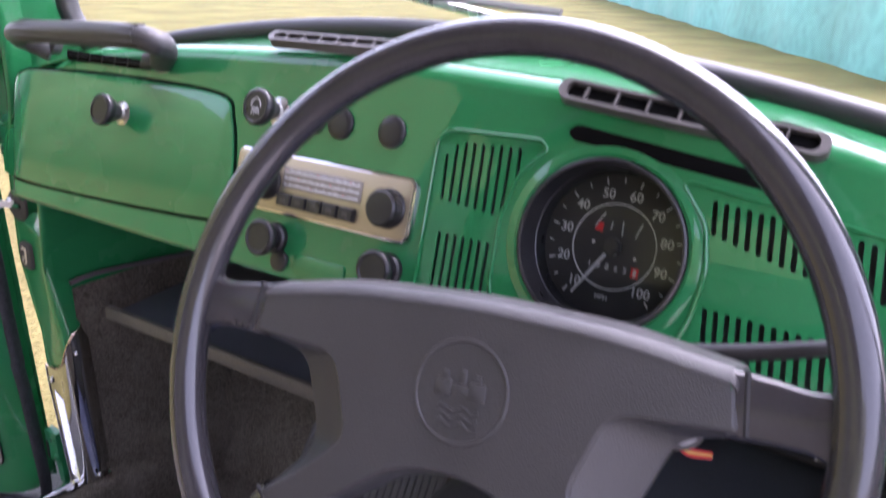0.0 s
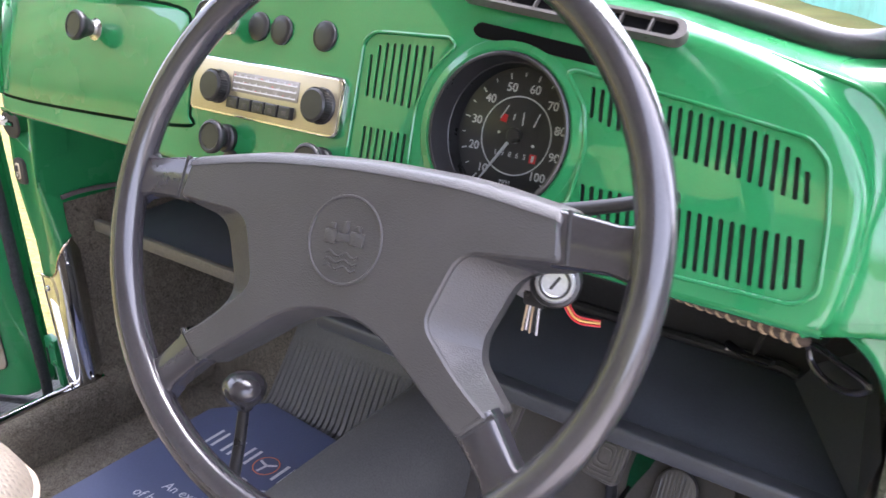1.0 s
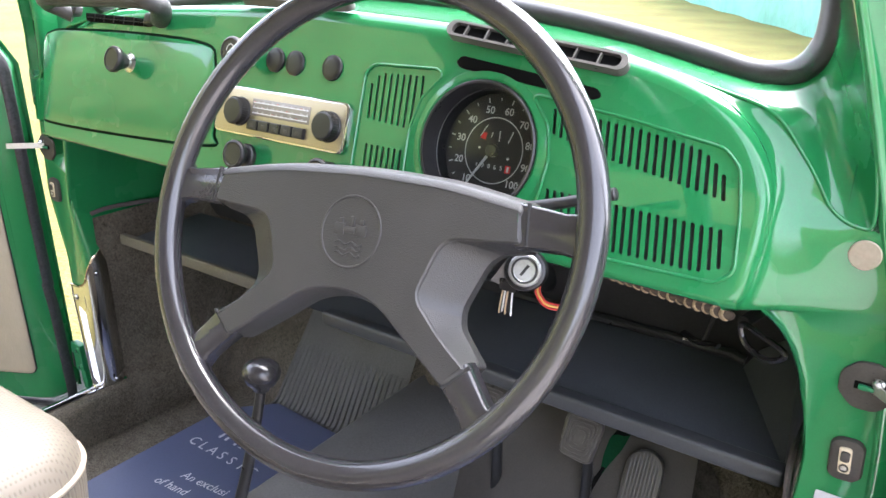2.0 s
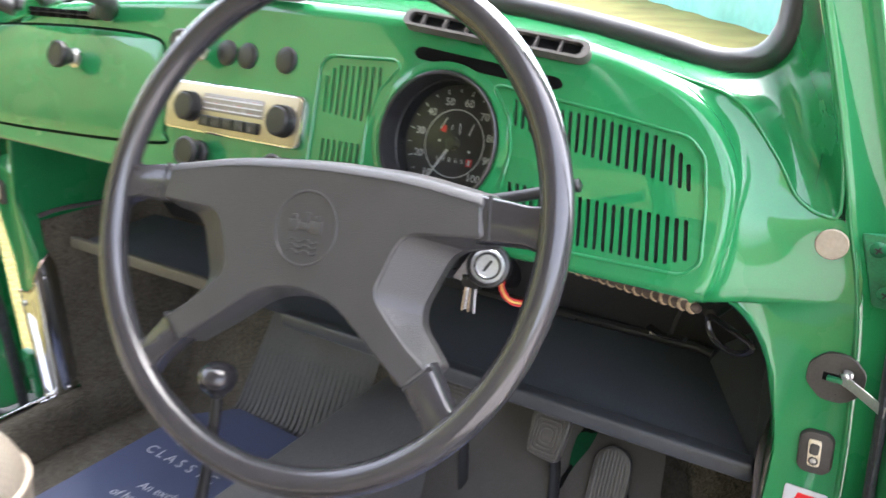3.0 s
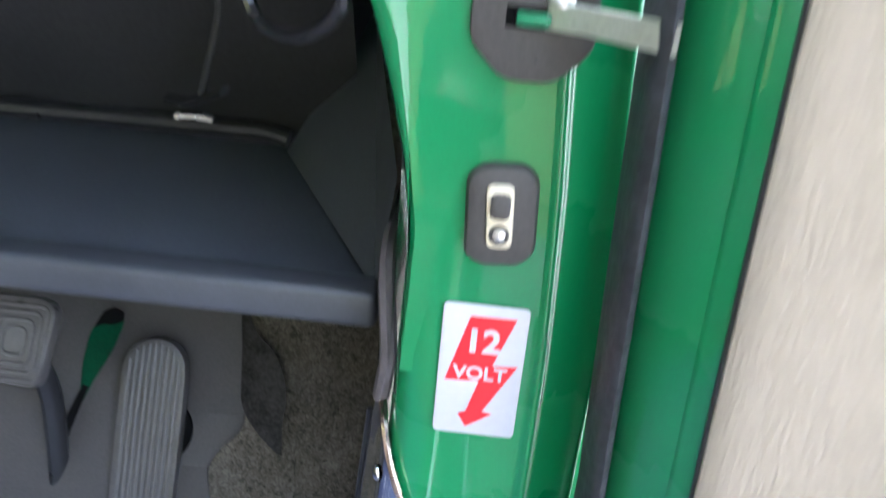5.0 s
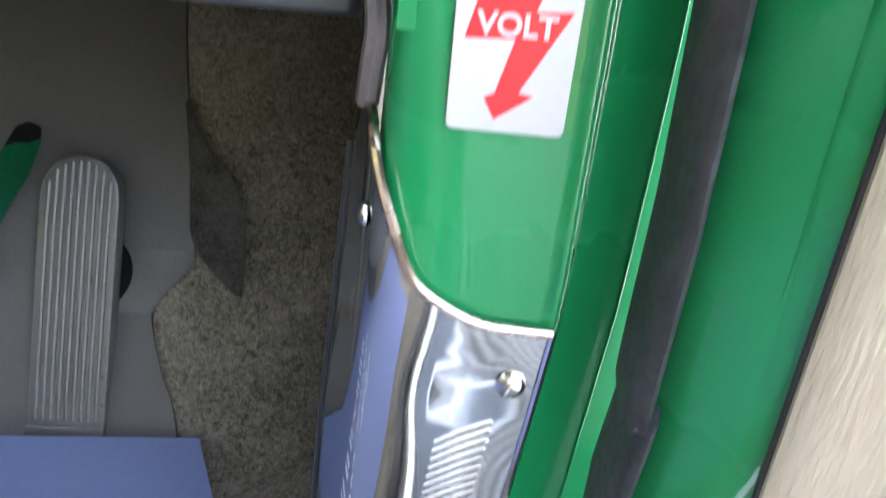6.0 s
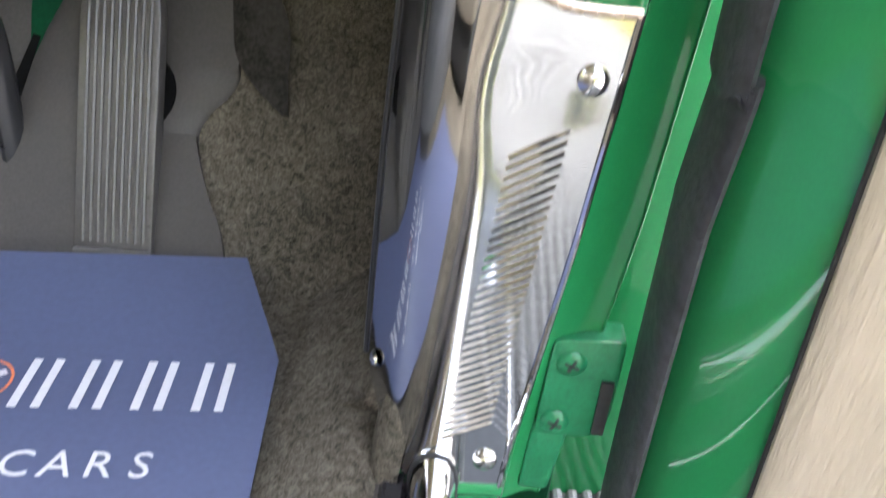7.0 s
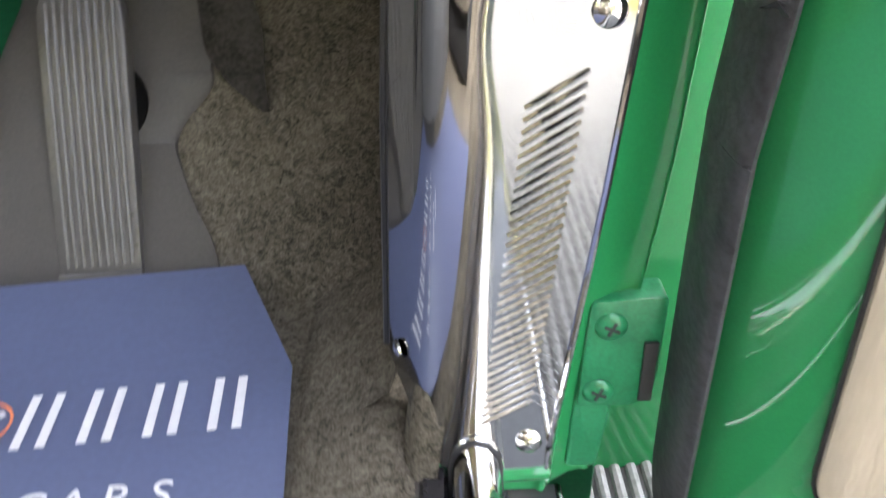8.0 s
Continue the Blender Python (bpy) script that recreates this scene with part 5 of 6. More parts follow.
lathe(bm, [(0.0062, -0.0308), (0.0062, -0.0260), (0.0050, -0.0250), (0.0001, -0.0250)], SM, 28)
part("needle_hub", bm, PLASTIC, dial)
bm = bmesh.new()
a0, a1 = on_dial(0.0075, 236, -0.0275), on_dial(0.0450, 238, -0.0275)
tube(bm, [a0, a1], lambda s: 0.0015 - 0.0007 * s, 8)
part("needle", bm, WHITE, dial, "thin white needle near ten")
bm = bmesh.new()
lathe(bm, [(0.0562, -0.0190), (0.03, -0.0190), (0.0001, -0.0190)], SM, 64, False)
lens = part("lens", bm, LENS, spd, "clear gauge glass")
lens.visible_shadow = False

# ---- radio ----
radio = thing("car_radio", tuple(face(-0.249, 0.012)), "old car radio with a champagne metal face and black knobs", "radio")
bm = bmesh.new()
plaque(bm, rrect(-0.3430, -0.0160, -0.1465, 0.0370, 0.008), DASH, 0.0055, 0.0, 0.002)
part("chrome_surround", bm, CHROME, radio, "bright chrome surround")
bm = bmesh.new()
plaque(bm, rrect(-0.3402, -0.0135, -0.1493, 0.0345, 0.006), DASH, 0.0060, 0.004, 0.0006)
plate = part("faceplate", bm, RADIO_PLATE, radio)
bm = bmesh.new()
plaque(bm, rrect(-0.2840, 0.0080, -0.1975, 0.0265, 0.0006, 2), DASH, 0.0068, 0.005, 0.0004)
disp = part("tuning_scale", bm, worn(material("grey_tuning_glass", (0.24, 0.22, 0.20), 0.18), 60, 0.1, 300, 0, 0), radio, "grey tuning scale with red and white marks")
for j, v in enumerate((0.0222, 0.0165, 0.0108)):
    bm = bmesh.new()
    box(bm, (-0.282, v - 0.0006, 0.0066), (-0.200, v + 0.0006, 0.0071), DASH)
    part("scale_line", bm, WHITE, disp)
    for i in range(17):
        u = -0.281 + 0.0049 * i
        bm = bmesh.new()
        box(bm, (u + 0.0012 * ((i * 7 + j * 3) % 3), v + 0.0004, 0.0066), (u + 0.0007 + 0.0012 * ((i * 7 + j * 3) % 3), v + 0.0014 + 0.0006 * ((i + j) % 2), 0.0071), DASH)
        part("scale_mark", bm, RED if (i * 3 + j * 5) % 7 == 0 else WHITE, disp)
for i in range(5):
    u = -0.2850 + 0.0172 * i
    bm = bmesh.new()
    plaque(bm, rrect(u, -0.0080, u + 0.0160, 0.0035, 0.0012, 2), DASH, 0.0105, 0.0, 0.0015)
    bt = part("push_button", bm, PLASTIC, radio, "black push button")
    bm = bmesh.new()
    box(bm, (u + 0.005, -0.0050, 0.0102), (u + 0.0110, -0.0010, 0.0110), DASH, 0.0004, 1)
    part("button_mark", bm, RUBBER, bt)
for u in (-0.3020, -0.1690):
    bm = bmesh.new()
    lathe(bm, [(0.0162, 0.005), (0.0162, 0.0075), (0.0150, 0.0085), (0.0142, 0.0175), (0.0125, 0.0190), (0.0001, 0.0194)], DASH @ pose(u, 0.0098, 0), 32)
    kn = part("knob", bm, PLASTIC, radio, "ribbed black plastic knob")
    for i in range(36):
        a = 2 * math.pi * i / 36
        bm = bmesh.new()
        box(bm, (0.0143, -0.0005, 0.0085), (0.0153, 0.0005, 0.0168), DASH @ pose(u, 0.0098, 0, 0, 0, math.degrees(a)))
        part("knob_rib", bm, PLASTIC, kn)


# ---- knobs and plugs on the dash ----
def pull_knob(u, v, label, symbol=False, length=0.034, collar=True):
    t = thing("control_knob", tuple(face(u, v)), label, "knob", "dash knobs")
    mm = DASH @ pose(u, v, 0)
    b = bmesh.new()
    length *= 0.9
    if collar:
        lathe(b, [(0.0125, 0.0), (0.0125, 0.002), (0.0105, 0.0035), (0.0070, 0.004), (0.0060, length * 0.5)], mm, 28)
        part("collar", b, STEEL, t, "bright metal collar")
    else:
        lathe(b, [(0.0135, 0.0), (0.0135, 0.004), (0.012, 0.006), (0.008, 0.007)], mm, 28)
        part("collar", b, PLASTIC, t)
    b = bmesh.new()
    lathe(b, [(0.0085, length * 0.28), (0.0100, length * 0.40), (0.0128, length * 0.62), (0.0155, length * 0.74), (0.0160, length * 0.90), (0.0150, length * 0.97), (0.0132, length), (0.0118, length - 0.0012), (0.0001, length - 0.0012)], mm, 32)
    k = part("knob", b, PLASTIC, t, "round black plastic knob", 40)
    if symbol:
        for a in range(4):
            b = bmesh.new()
            tube(b, [mm @ Vector((-0.0045 + 0.003 * a, -0.0065, length - 0.001)), mm @ Vector((-0.0025 + 0.0017 * a, -0.0005, length - 0.001))], 0.0004, 6)
            part("symbol_line", b, WHITE, k)
        b = bmesh.new()
        tube(b, [mm @ Vector((0.0055 * math.cos(radians(q)), 0.0005 + 0.0065 * math.sin(radians(q)), length - 0.001)) for q in range(-5, 186, 10)], 0.0005, 6)
        part("symbol_line", b, WHITE, k)
    return t


pull_knob(-0.518, 0.0450, "black pull knob on a chrome stem on the glovebox lid", False, 0.032)
pull_knob(-0.306, 0.0715, "black light switch knob with a white symbol", True, 0.034)
pull_knob(-0.2865, -0.0374, "black ring-topped heater knob under the radio", False, 0.026, False)
pull_knob(-0.163, -0.0385, "black ring-topped knob below the radio", False, 0.026, False)


def blank_plug(u, v, r, label):
    t = thing("blanking_plug", tuple(face(u, v)), label, "plug", "blanking plugs")
    b = bmesh.new()
    lathe(b, [(r, 0), (r, 0.0018), (r * 0.93, 0.003), (r * 0.6, 0.0036), (0.0001, 0.0038)], DASH @ pose(u, v, 0), 32)
    part("disc", b, PLASTIC, t, "", 50)
    return t


blank_plug(-0.1822, 0.0696, 0.0132, "flat round black blanking plug on the dash")
blank_plug(-0.2355, 0.0698, 0.0132, "flat round black blanking plug on the dash")
blank_plug(-0.2650, 0.0706, 0.0132, "flat round black blanking plug on the dash")
blank_plug(-0.278, -0.064 + 0.008, 0.0095, "small round black blanking plug near the lower lip")
bm = bmesh.new()
plaque(bm, rrect(-0.262, -0.0640, -0.205, -0.046, 0.003, 3), DASH, 0.0016, 0.0, 0.0008)
solid("ashtray_lid", bm, PAINT, "small green flush lid under the radio", "ashtray")

# ---- passenger grab handle ----
grab = thing("grab_handle", tuple(face(-0.54, 0.11)), "thick ribbed black vinyl grab handle over the glovebox", "grab handle")
bm = bmesh.new()
hp = [(-0.652, 0.097, 0.002), (-0.668, 0.105, 0.026), (-0.645, 0.1085, 0.043), (-0.56, 0.1130, 0.046), (-0.47, 0.1160, 0.046), (-0.440, 0.1150, 0.040), (-0.440, 0.111, 0.025), (-0.466, 0.101, 0.004)]
tube(bm, spline([face(*p) for p in hp], 10), lambda s: 0.0118 + 0.0014 * math.sin(math.pi * s), 18, False, 0.9, tuple(DN))
grip = part("grip", bm, VINYL, grab, "", 60)
for i in range(7):
    a = radians(-60 + 30 * i)
    bm = bmesh.new()
    pts = [face(-0.635 + 0.190 * k / 12, 0.1095 + 0.0066 * k / 12 + 0.0118 * math.sin(a), 0.0450 + 0.0130 * math.cos(a)) for k in range(13)]
    tube(bm, pts, 0.0010, 6)
    part("grip_rib", bm, VINYL, grip)
for u in (-0.650, -0.476):
    bm = bmesh.new()
    plaque(bm, rounded([(u - 0.018, 0.092), (u + 0.012, 0.096), (u + 0.014, 0.110), (u - 0.016, 0.108)], 0.005), DASH, 0.010, 0.0, 0.004)
    part("mounting_foot", bm, VINYL, grab)

# ---- black frame and lever under the end of the dash ----
ventframe = thing("side_vent", (0.26, 0.03, 0.73), "black D-shaped plastic vent frame under the dashboard", "vent")
bm = bmesh.new()
tube(bm, spline([(0.240, 0.042, 0.735), (0.262, 0.020, 0.738), (0.284, 0.002, 0.737), (0.280, 0.008, 0.726), (0.266, 0.021, 0.717), (0.250, 0.036, 0.716), (0.241, 0.044, 0.722)], 5, True), 0.0028, 8, True)
part("frame", bm, RIM, ventframe)
bm = bmesh.new()
tube(bm, [(0.240, 0.044, 0.735), (0.250, 0.10, 0.735)], 0.006, 8)
part("duct", bm, DARK, ventframe)
lever = thing("pull_lever", (0.18, 0.15, 0.655), "glossy black pull lever hanging under the dashboard", "lever")
bm = bmesh.new()
tube(bm, spline([(0.150, 0.177, 0.645), (0.170, 0.155, 0.650), (0.190, 0.135, 0.660), (0.203, 0.122, 0.667)], 5), 0.0042, 10, False, 0.5)
part("handle", bm, RIM, lever)
bm = bmesh.new()
tube(bm, [(0.182, 0.145, 0.657), (0.192, 0.148, 0.70), (0.196, 0.14, 0.76)], 0.0022, 8)
part("stem", bm, DARK, lever)

# ---- kick plates, sills, running boards ----
def kick_plate(flip):
    P = (lambda x, y, z: mirror((x, y, z))) if flip else (lambda x, y, z: Vector((x, y, z)))
    t = thing("kick_plate", tuple(P(0.33, -0.015, 0.42)), "polished chrome kick plate with pressed ribs wrapped round the door post", "kick plate", "kick plates")
    cols = []
    z0s = [0.352, 0.345, 0.340, 0.334, 0.328, 0.322, 0.316, 0.314, 0.313, 0.313, 0.313]
    tops = [0.553, 0.577, 0.572, 0.569, 0.557, 0.545, 0.528, 0.519, 0.514, 0.513, 0.513]
    for i in range(11):
        col = []
        for k in range(25):
            z = z0s[i] + (tops[i] - z0s[i]) * k / 24
            xi = interp(z, [0.27, 0.35, 0.655], [0.292, 0.300, 0.3135]) - 0.0015
            rx = ridge(z) - 0.001
            if flip:
                xi, rx = xi - 0.024, rx - 0.026
            if i < 3:
                x, y = ((xi + 0.0095, 0.020), (xi + 0.0035, 0.008), (xi, -0.001))[i] if flip else (xi - 0.0074 + 0.0035 * i - (1.0, 0.75, 0.4)[i] * interp(z, [0.36, 0.45, 0.55], [0.0036, 0.0030, 0.0]), 0.018 - 0.010 * i)
            elif i < 6:
                x, y = ((xi + 0.0006, -0.0065), (xi + 0.0045, -0.0125), (xi + 0.0095, -0.0158))[i - 3]
            else:
                s = (i - 6) / 4
                x, y = xi + 0.0170 + (rx - xi - 0.0170) * s, -0.0170
            # soft pressed dish round the rib field
            y += 0.0012 * math.exp(-((z - 0.485) / 0.02) ** 2) * (1 if i >= 7 else 0) * math.sin(i)
            col.append(P(x, y, z))
        cols.append(col)
    b = bmesh.new()
    loft(b, cols if not flip else cols[::-1])
    plate = part("plate", b, CHROME, t, "", 70)
    b = bmesh.new()
    tube(b, spline([c[-1] for c in cols[1:]], 3), 0.0018, 8)
    part("rolled_edge", b, COPPERY, t, "thin coppery rolled edge")
    b = bmesh.new()
    tube(b, cols[-1][::-1], 0.0013, 8)
    part("rolled_edge", b, CHROME, t)
    squeeze = (lambda x: x - 0.024) if flip else (lambda x: x)
    n = 33
    for k in range(n):
        z = 0.345 + (0.468 - 0.345) * k / (n - 1)
        xl = squeeze(interp(z, [0.345, 0.468], [0.3228, 0.3355]))
        xr = squeeze(interp(z, [0.345, 0.468], [0.3415, 0.3535]))
        b = bmesh.new()
        tube(b, [P(xl, -0.0168, z - 0.003), P((xl + xr) / 2, -0.0171, z + 0.0025), P(xr, -0.0168, z + 0.008)], 0.0009, 6)
        part("pressed_rib", b, CHROME, plate)
        xe = squeeze(ridge(z) - 0.003)
        if xe > xr + 0.003 and k < n - 3:
            b = bmesh.new()
            loft(b, [[P(x, y, z + h + o) for o, y in ((-0.0008, -0.01698), (0.0, -0.01704), (0.0008, -0.01698))] for x, h in ((xr, 0.008), (xe, 0.001))])
            part("pressed_rib", b, CHROME, plate)
    for x, y, z, nn in ((0.3575, -0.0170, 0.4925, (0, -1, 0)), (0.3405, -0.0170, 0.3325, (0, -1, 0)), (0.3072, -0.0055, 0.5425, (-1, -0.35, 0)), (0.2925, 0.006, 0.360, (-1, -0.3, 0))):
        b = bmesh.new()
        at = P(squeeze(x), min(y, -0.006) if flip else y, z)
        nn = (-nn[0], nn[1], nn[2]) if flip else nn
        k = 0.78 if nn[0] else 1.0
        lathe(b, [(0.0050 * k, 0), (0.0048 * k, 0.0012 * k), (0.0032 * k, 0.0026 * k), (0.0001, 0.0031 * k)], facing(tuple(at), nn), 20)
        part("screw", b, CHROME, t, "domed chrome screw")
    return t


for flip in (False, True):
    kick_plate(flip)

for flip in (False, True):
    P = (lambda x, y, z: mirror((x, y, z))) if flip else (lambda x, y, z: Vector((x, y, z)))
    bm = bmesh.new()
    loft(bm, [[P(x, y, z) for x, z in ((0.300, 0.29), (0.302, 0.300), (0.330, 0.300), (0.331, 0.29))] for y in (0.01, -0.9)])
    sill = part("sill", bm, STEP, car, "door sill with a chrome strip and black rubber edging")
    bm = bmesh.new()
    prof = [(0.3110, 0.298), (0.3112, 0.321), (0.3125, 0.3275), (0.3160, 0.3322), (0.3205, 0.3338), (0.3250, 0.3322), (0.3285, 0.3275), (0.3300, 0.321), (0.3302, 0.298)]
    loft(bm, [[P(x, y, z) for x, z in prof] for y in (-0.0200, -0.0203, -0.3, -0.9)])
    part("chrome_strip", bm, CHROME, sill, "rounded chrome strip", 60)
    bm = bmesh.new()
    tube(bm, [P(x, -0.0186, z) for x, z in prof], 0.0012, 8)
    part("strip_end", bm, DARK, sill, "dark joint at the strip's end")
    bm = bmesh.new()
    tube(bm, [P(0.3205 + (x - 0.3205) * 1.04, -0.0172, z + 0.0006) for x, z in prof], 0.0011, 8)
    part("strip_end", bm, CHROME, sill)
    bm = bmesh.new()
    loft(bm, [[P(x, y, z) for x, z in ((0.2985, 0.296), (0.2985, 0.3125), (0.3002, 0.3152), (0.3082, 0.3160), (0.3100, 0.3135), (0.3104, 0.296))] for y in (0.012, -0.05, -0.9)])
    part("rubber_edging", bm, RIM, sill, "flat glossy black edging", 50)
    bm = bmesh.new()
    tube(bm, [P(0.2975, 0.015, 0.3115), P(0.2975, -0.9, 0.3115)], 0.0016, 8)
    part("rubber_edging", bm, RUBBER, sill)
    # bright metal step drawn in dark grey for what it mirrors
    bm = bmesh.new()
    loft(bm, [[P(x, y, z) for x, z in ((0.331, 0.300), (0.334, 0.2965), (0.3535, 0.296), (0.3555, 0.292), (0.356, 0.23))] for y in (-0.006, -0.3, -0.9)])
    part("sill_step", bm, STEP, sill, "glossy sill step with its dark reflection put into the colour", 40)
    bm = bmesh.new()
    tube(bm, [P(0.3545, -0.007, 0.2965), P(0.3545, -0.9, 0.2965)], 0.0013, 8)
    part("bright_edge", bm, CHROME, sill)
    bm = bmesh.new()
    tube(bm, [P(0.3300, -0.0160, 0.3142), P(0.349, -0.0160, 0.3155)], 0.0034, 10)
    part("post_foot", bm, PAINT, sill, "rounded green foot of the post")
    # box added to stop light leaking under the post, in a shaded green
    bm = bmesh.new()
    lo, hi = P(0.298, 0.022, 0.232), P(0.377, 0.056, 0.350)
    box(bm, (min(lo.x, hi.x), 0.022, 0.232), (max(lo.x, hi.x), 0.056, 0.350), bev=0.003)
    part("sill_light_block", bm, SHADED_GREEN, sill, "dark box added behind the sill to block stray light")
    bm = bmesh.new()
    loft(bm, [[P(x, y, z) for x, z in ((0.357, 0.22), (0.357, 0.19))] for y in (0.5, -0.9)])
    part("outer_sill", bm, PAINT, sill)
    board = thing("running_board", tuple(P(0.48, -0.3, 0.24)), "grey ribbed rubber running board below the door", "running board", "running boards")
    bm = bmesh.new()
    box(bm, tuple(min(a, c) for a, c in zip(P(0.357, -1.0, 0.205), P(0.62, 0.10, 0.240))), tuple(max(a, c) for a, c in zip(P(0.357, -1.0, 0.205), P(0.62, 0.10, 0.240))), bev=0.006)
    bd = part("board", bm, GAP, board)
    for i in range(29):
        x = 0.3620 + 0.0082 * i
        bm = bmesh.new()
        tube(bm, [P(x, 0.095, 0.240), P(x, -0.99, 0.240)], 0.0029, 8)
        part("rib", bm, RUNBOARD, bd)

# ---- fittings of the door posts ----
for flip in (False, True):
    P = (lambda x, y, z: mirror((x, y, z))) if flip else (lambda x, y, z: Vector((x, y, z)))
    sg = -1 if flip else 1
    PM = basis(P(0, -0.0152, 0), (sg, 0, 0), (0, 0, 1), (0, -1, 0)) if not flip else basis(P(0, -0.0152, 0), (-1, 0, 0), (0, 0, 1), (0, -1, 0))
    # courtesy light switch in its rubber
    sw = thing("door_light_switch", tuple(P(0.346, -0.016, 0.671)), "door light switch with ivory contact plate in a black rubber boot", "switch", "door light switches")
    bm = bmesh.new()
    plaque(bm, rounded([(0.334, 0.654), (0.340, 0.6505), (0.354, 0.6515), (0.359, 0.657), (0.3575, 0.684), (0.352, 0.689), (0.338, 0.688), (0.3325, 0.683)], 0.007), PM, 0.0045, -0.001, 0.0035)
    part("boot", bm, RUBBER, sw, "black rubber boot")
    bm = bmesh.new()
    plaque(bm, rounded([(0.3415, 0.659), (0.3505, 0.6595), (0.3490, 0.6825), (0.3395, 0.6820)], 0.003), PM, 0.0062, 0.003, 0.0008)
    pl = part("contact_plate", bm, IVORY, sw, "ivory contact plate")
    bm = bmesh.new()
    plaque(bm, rrect(0.3415, 0.6705, 0.3483, 0.6795, 0.002, 3), PM, 0.0085, 0.005, 0.0012)
    part("plunger", bm, RUBBER, pl)
    bm = bmesh.new()
    lathe(bm, [(0.0036, 0.0058), (0.0036, 0.0068), (0.0028, 0.0072), (0.0022, 0.0068)], PM @ pose(0.3455, 0.6645, 0), 16, False)
    part("screw_ring", bm, RUBBER, pl)
    bm = bmesh.new()
    lathe(bm, [(0.0024, 0.006), (0.0022, 0.0072), (0.0001, 0.0077)], PM @ pose(0.3455, 0.6645, 0), 16)
    part("screw", bm, STEEL, pl)
    # check strap
    st = thing("door_check_strap", tuple(P(0.350, -0.017, 0.736)), "steel door check strap passing through an octagonal rubber seal", "check strap", "door check straps")
    bm = bmesh.new()
    oct_ = [(0.3485 + 0.0215 * math.cos(radians(22.5 + 45 * i)), 0.7365 + 0.0215 * math.sin(radians(22.5 + 45 * i))) for i in range(8)]
    plaque(bm, rounded(oct_, 0.005), PM, 0.0025, -0.001, 0.001)
    rs = part("rubber_seal", bm, RUBBER, st, "octagonal black rubber plate")
    for du, dv in ((0.002, 0.013), (0.002, -0.013)):
        bm = bmesh.new()
        lathe(bm, [(0.0016, 0.0020), (0.0001, 0.0027)], PM @ pose(0.3485 + du, 0.7365 + dv, 0), 10)
        part("rivet", bm, DARK, rs)
    # thin plate on the seal; the slot's shade is in its colour
    bm = bmesh.new()
    box(bm, (0.3395, 0.7335, 0.002), (0.3535, 0.7400, 0.0030), PM, 0.0004)
    part("slot", bm, SHADE_BLACK, rs)
    bm = bmesh.new()
    box(bm, (0.3425, 0.7345, 0.002), (0.3535, 0.7385, 0.0065), PM, 0.0012)
    part("slot_insert", bm, PAINT_OLD, st)
    bm = bmesh.new()
    ends = [P(0.352, -0.018, 0.738), P(0.362, -0.030, 0.739), P(0.384, -0.058, 0.740)]
    rows = [[q + Vector((0, 0, h)) + Vector((0, o, 0)) for h, o in ((-0.004, -0.001), (0.004, -0.001), (0.004, 0.001), (-0.004, 0.001))] for q in ends]
    loft(bm, rows, True)
    part("strap", bm, ZINC, st, "flat zinc-plated strap")
    bm = bmesh.new()
    lathe(bm, [(0.0045, 0), (0.0045, 0.002), (0.003, 0.0035), (0.0001, 0.004)], facing(tuple(P(0.3555, -0.021, 0.7425)), (0, -0.2, 1)), 16)
    part("pin", bm, STEEL, st)
    # hinges, let into the channel
    for z, outline_h in ((0.821, [(0.3448, 0.8492), (0.3609, 0.796), (0.3785, 0.796), (0.3765, 0.8501)]), (0.341, [(0.361, 0.3908), (0.3588, 0.3430), (0.3800, 0.3430), (0.3865, 0.3500), (0.3875, 0.3560), (0.388, 0.3927)])):
        HM = basis(P(0, -0.0065, 0), (sg, 0, 0), (0, 0, 1), (0, -1, 0))
        bm = bmesh.new()
        plaque(bm, rounded(outline_h, 0.003, 3), HM, 0.0042, -0.008, 0.001)
        lf = part("hinge", bm, PAINT_OLD, car, "green painted hinge leaf with two cross-head screws")
        for sx, szz in (((0.3575, 0.8389), (0.3677, 0.8072)) if z > 0.6 else ((0.3687, 0.3807), (0.3663, 0.3508))):
            bm = bmesh.new()
            screw_head(bm, tuple(HM @ Vector((sx, szz, 0.004))), (0, -1, 0), 0.0058)
            part("screw", bm, PAINT_OLD, lf, "painted cross-head screw")
            bm = bmesh.new()
            cross_slot(bm, tuple(HM @ Vector((sx, szz, 0.004))), (0, -1, 0), 0.0058, 25 + 40 * (szz > 0.35))
            part("cross_slot", bm, DARK, lf)
        if z < 0.6:
            bm = bmesh.new()
            box(bm, (0.3813, 0.3465, 0.0035), (0.3861, 0.3735, 0.0055), HM)
            part("slot", bm, DARK, lf)
            bm = bmesh.new()
            plaque(bm, rounded([(0.3584, 0.3470), (0.3567, 0.3089), (0.3690, 0.3089), (0.3735, 0.3470)], 0.002, 3), HM, 0.0018, -0.008, 0.001)
            part("hinge_foot", bm, PAINT_OLD, lf)

# beige cap over the pivot hole, and the sticker (driver's post)
cap = thing("round_cap", (0.328, -0.015, 0.839), "round beige plastic blanking cap on the green post", "cap")
bm = bmesh.new()
lathe(bm, [(0.0112, 0), (0.0112, 0.0010), (0.0104, 0.0018), (0.0001, 0.0021)], facing((0.328, -0.0168, 0.839), (0.05, -1, 0.05)), 36)
part("disc", bm, CAP, cap)
PMR = basis((0, -0.0150, 0), (1, 0, 0), (0, 0, 1), (0, -1, 0))
stk = thing("voltage_sticker", (0.345, -0.015, 0.604), "white rectangular sticker with a red arrow reading 12 volt", "sticker")
bm = bmesh.new()
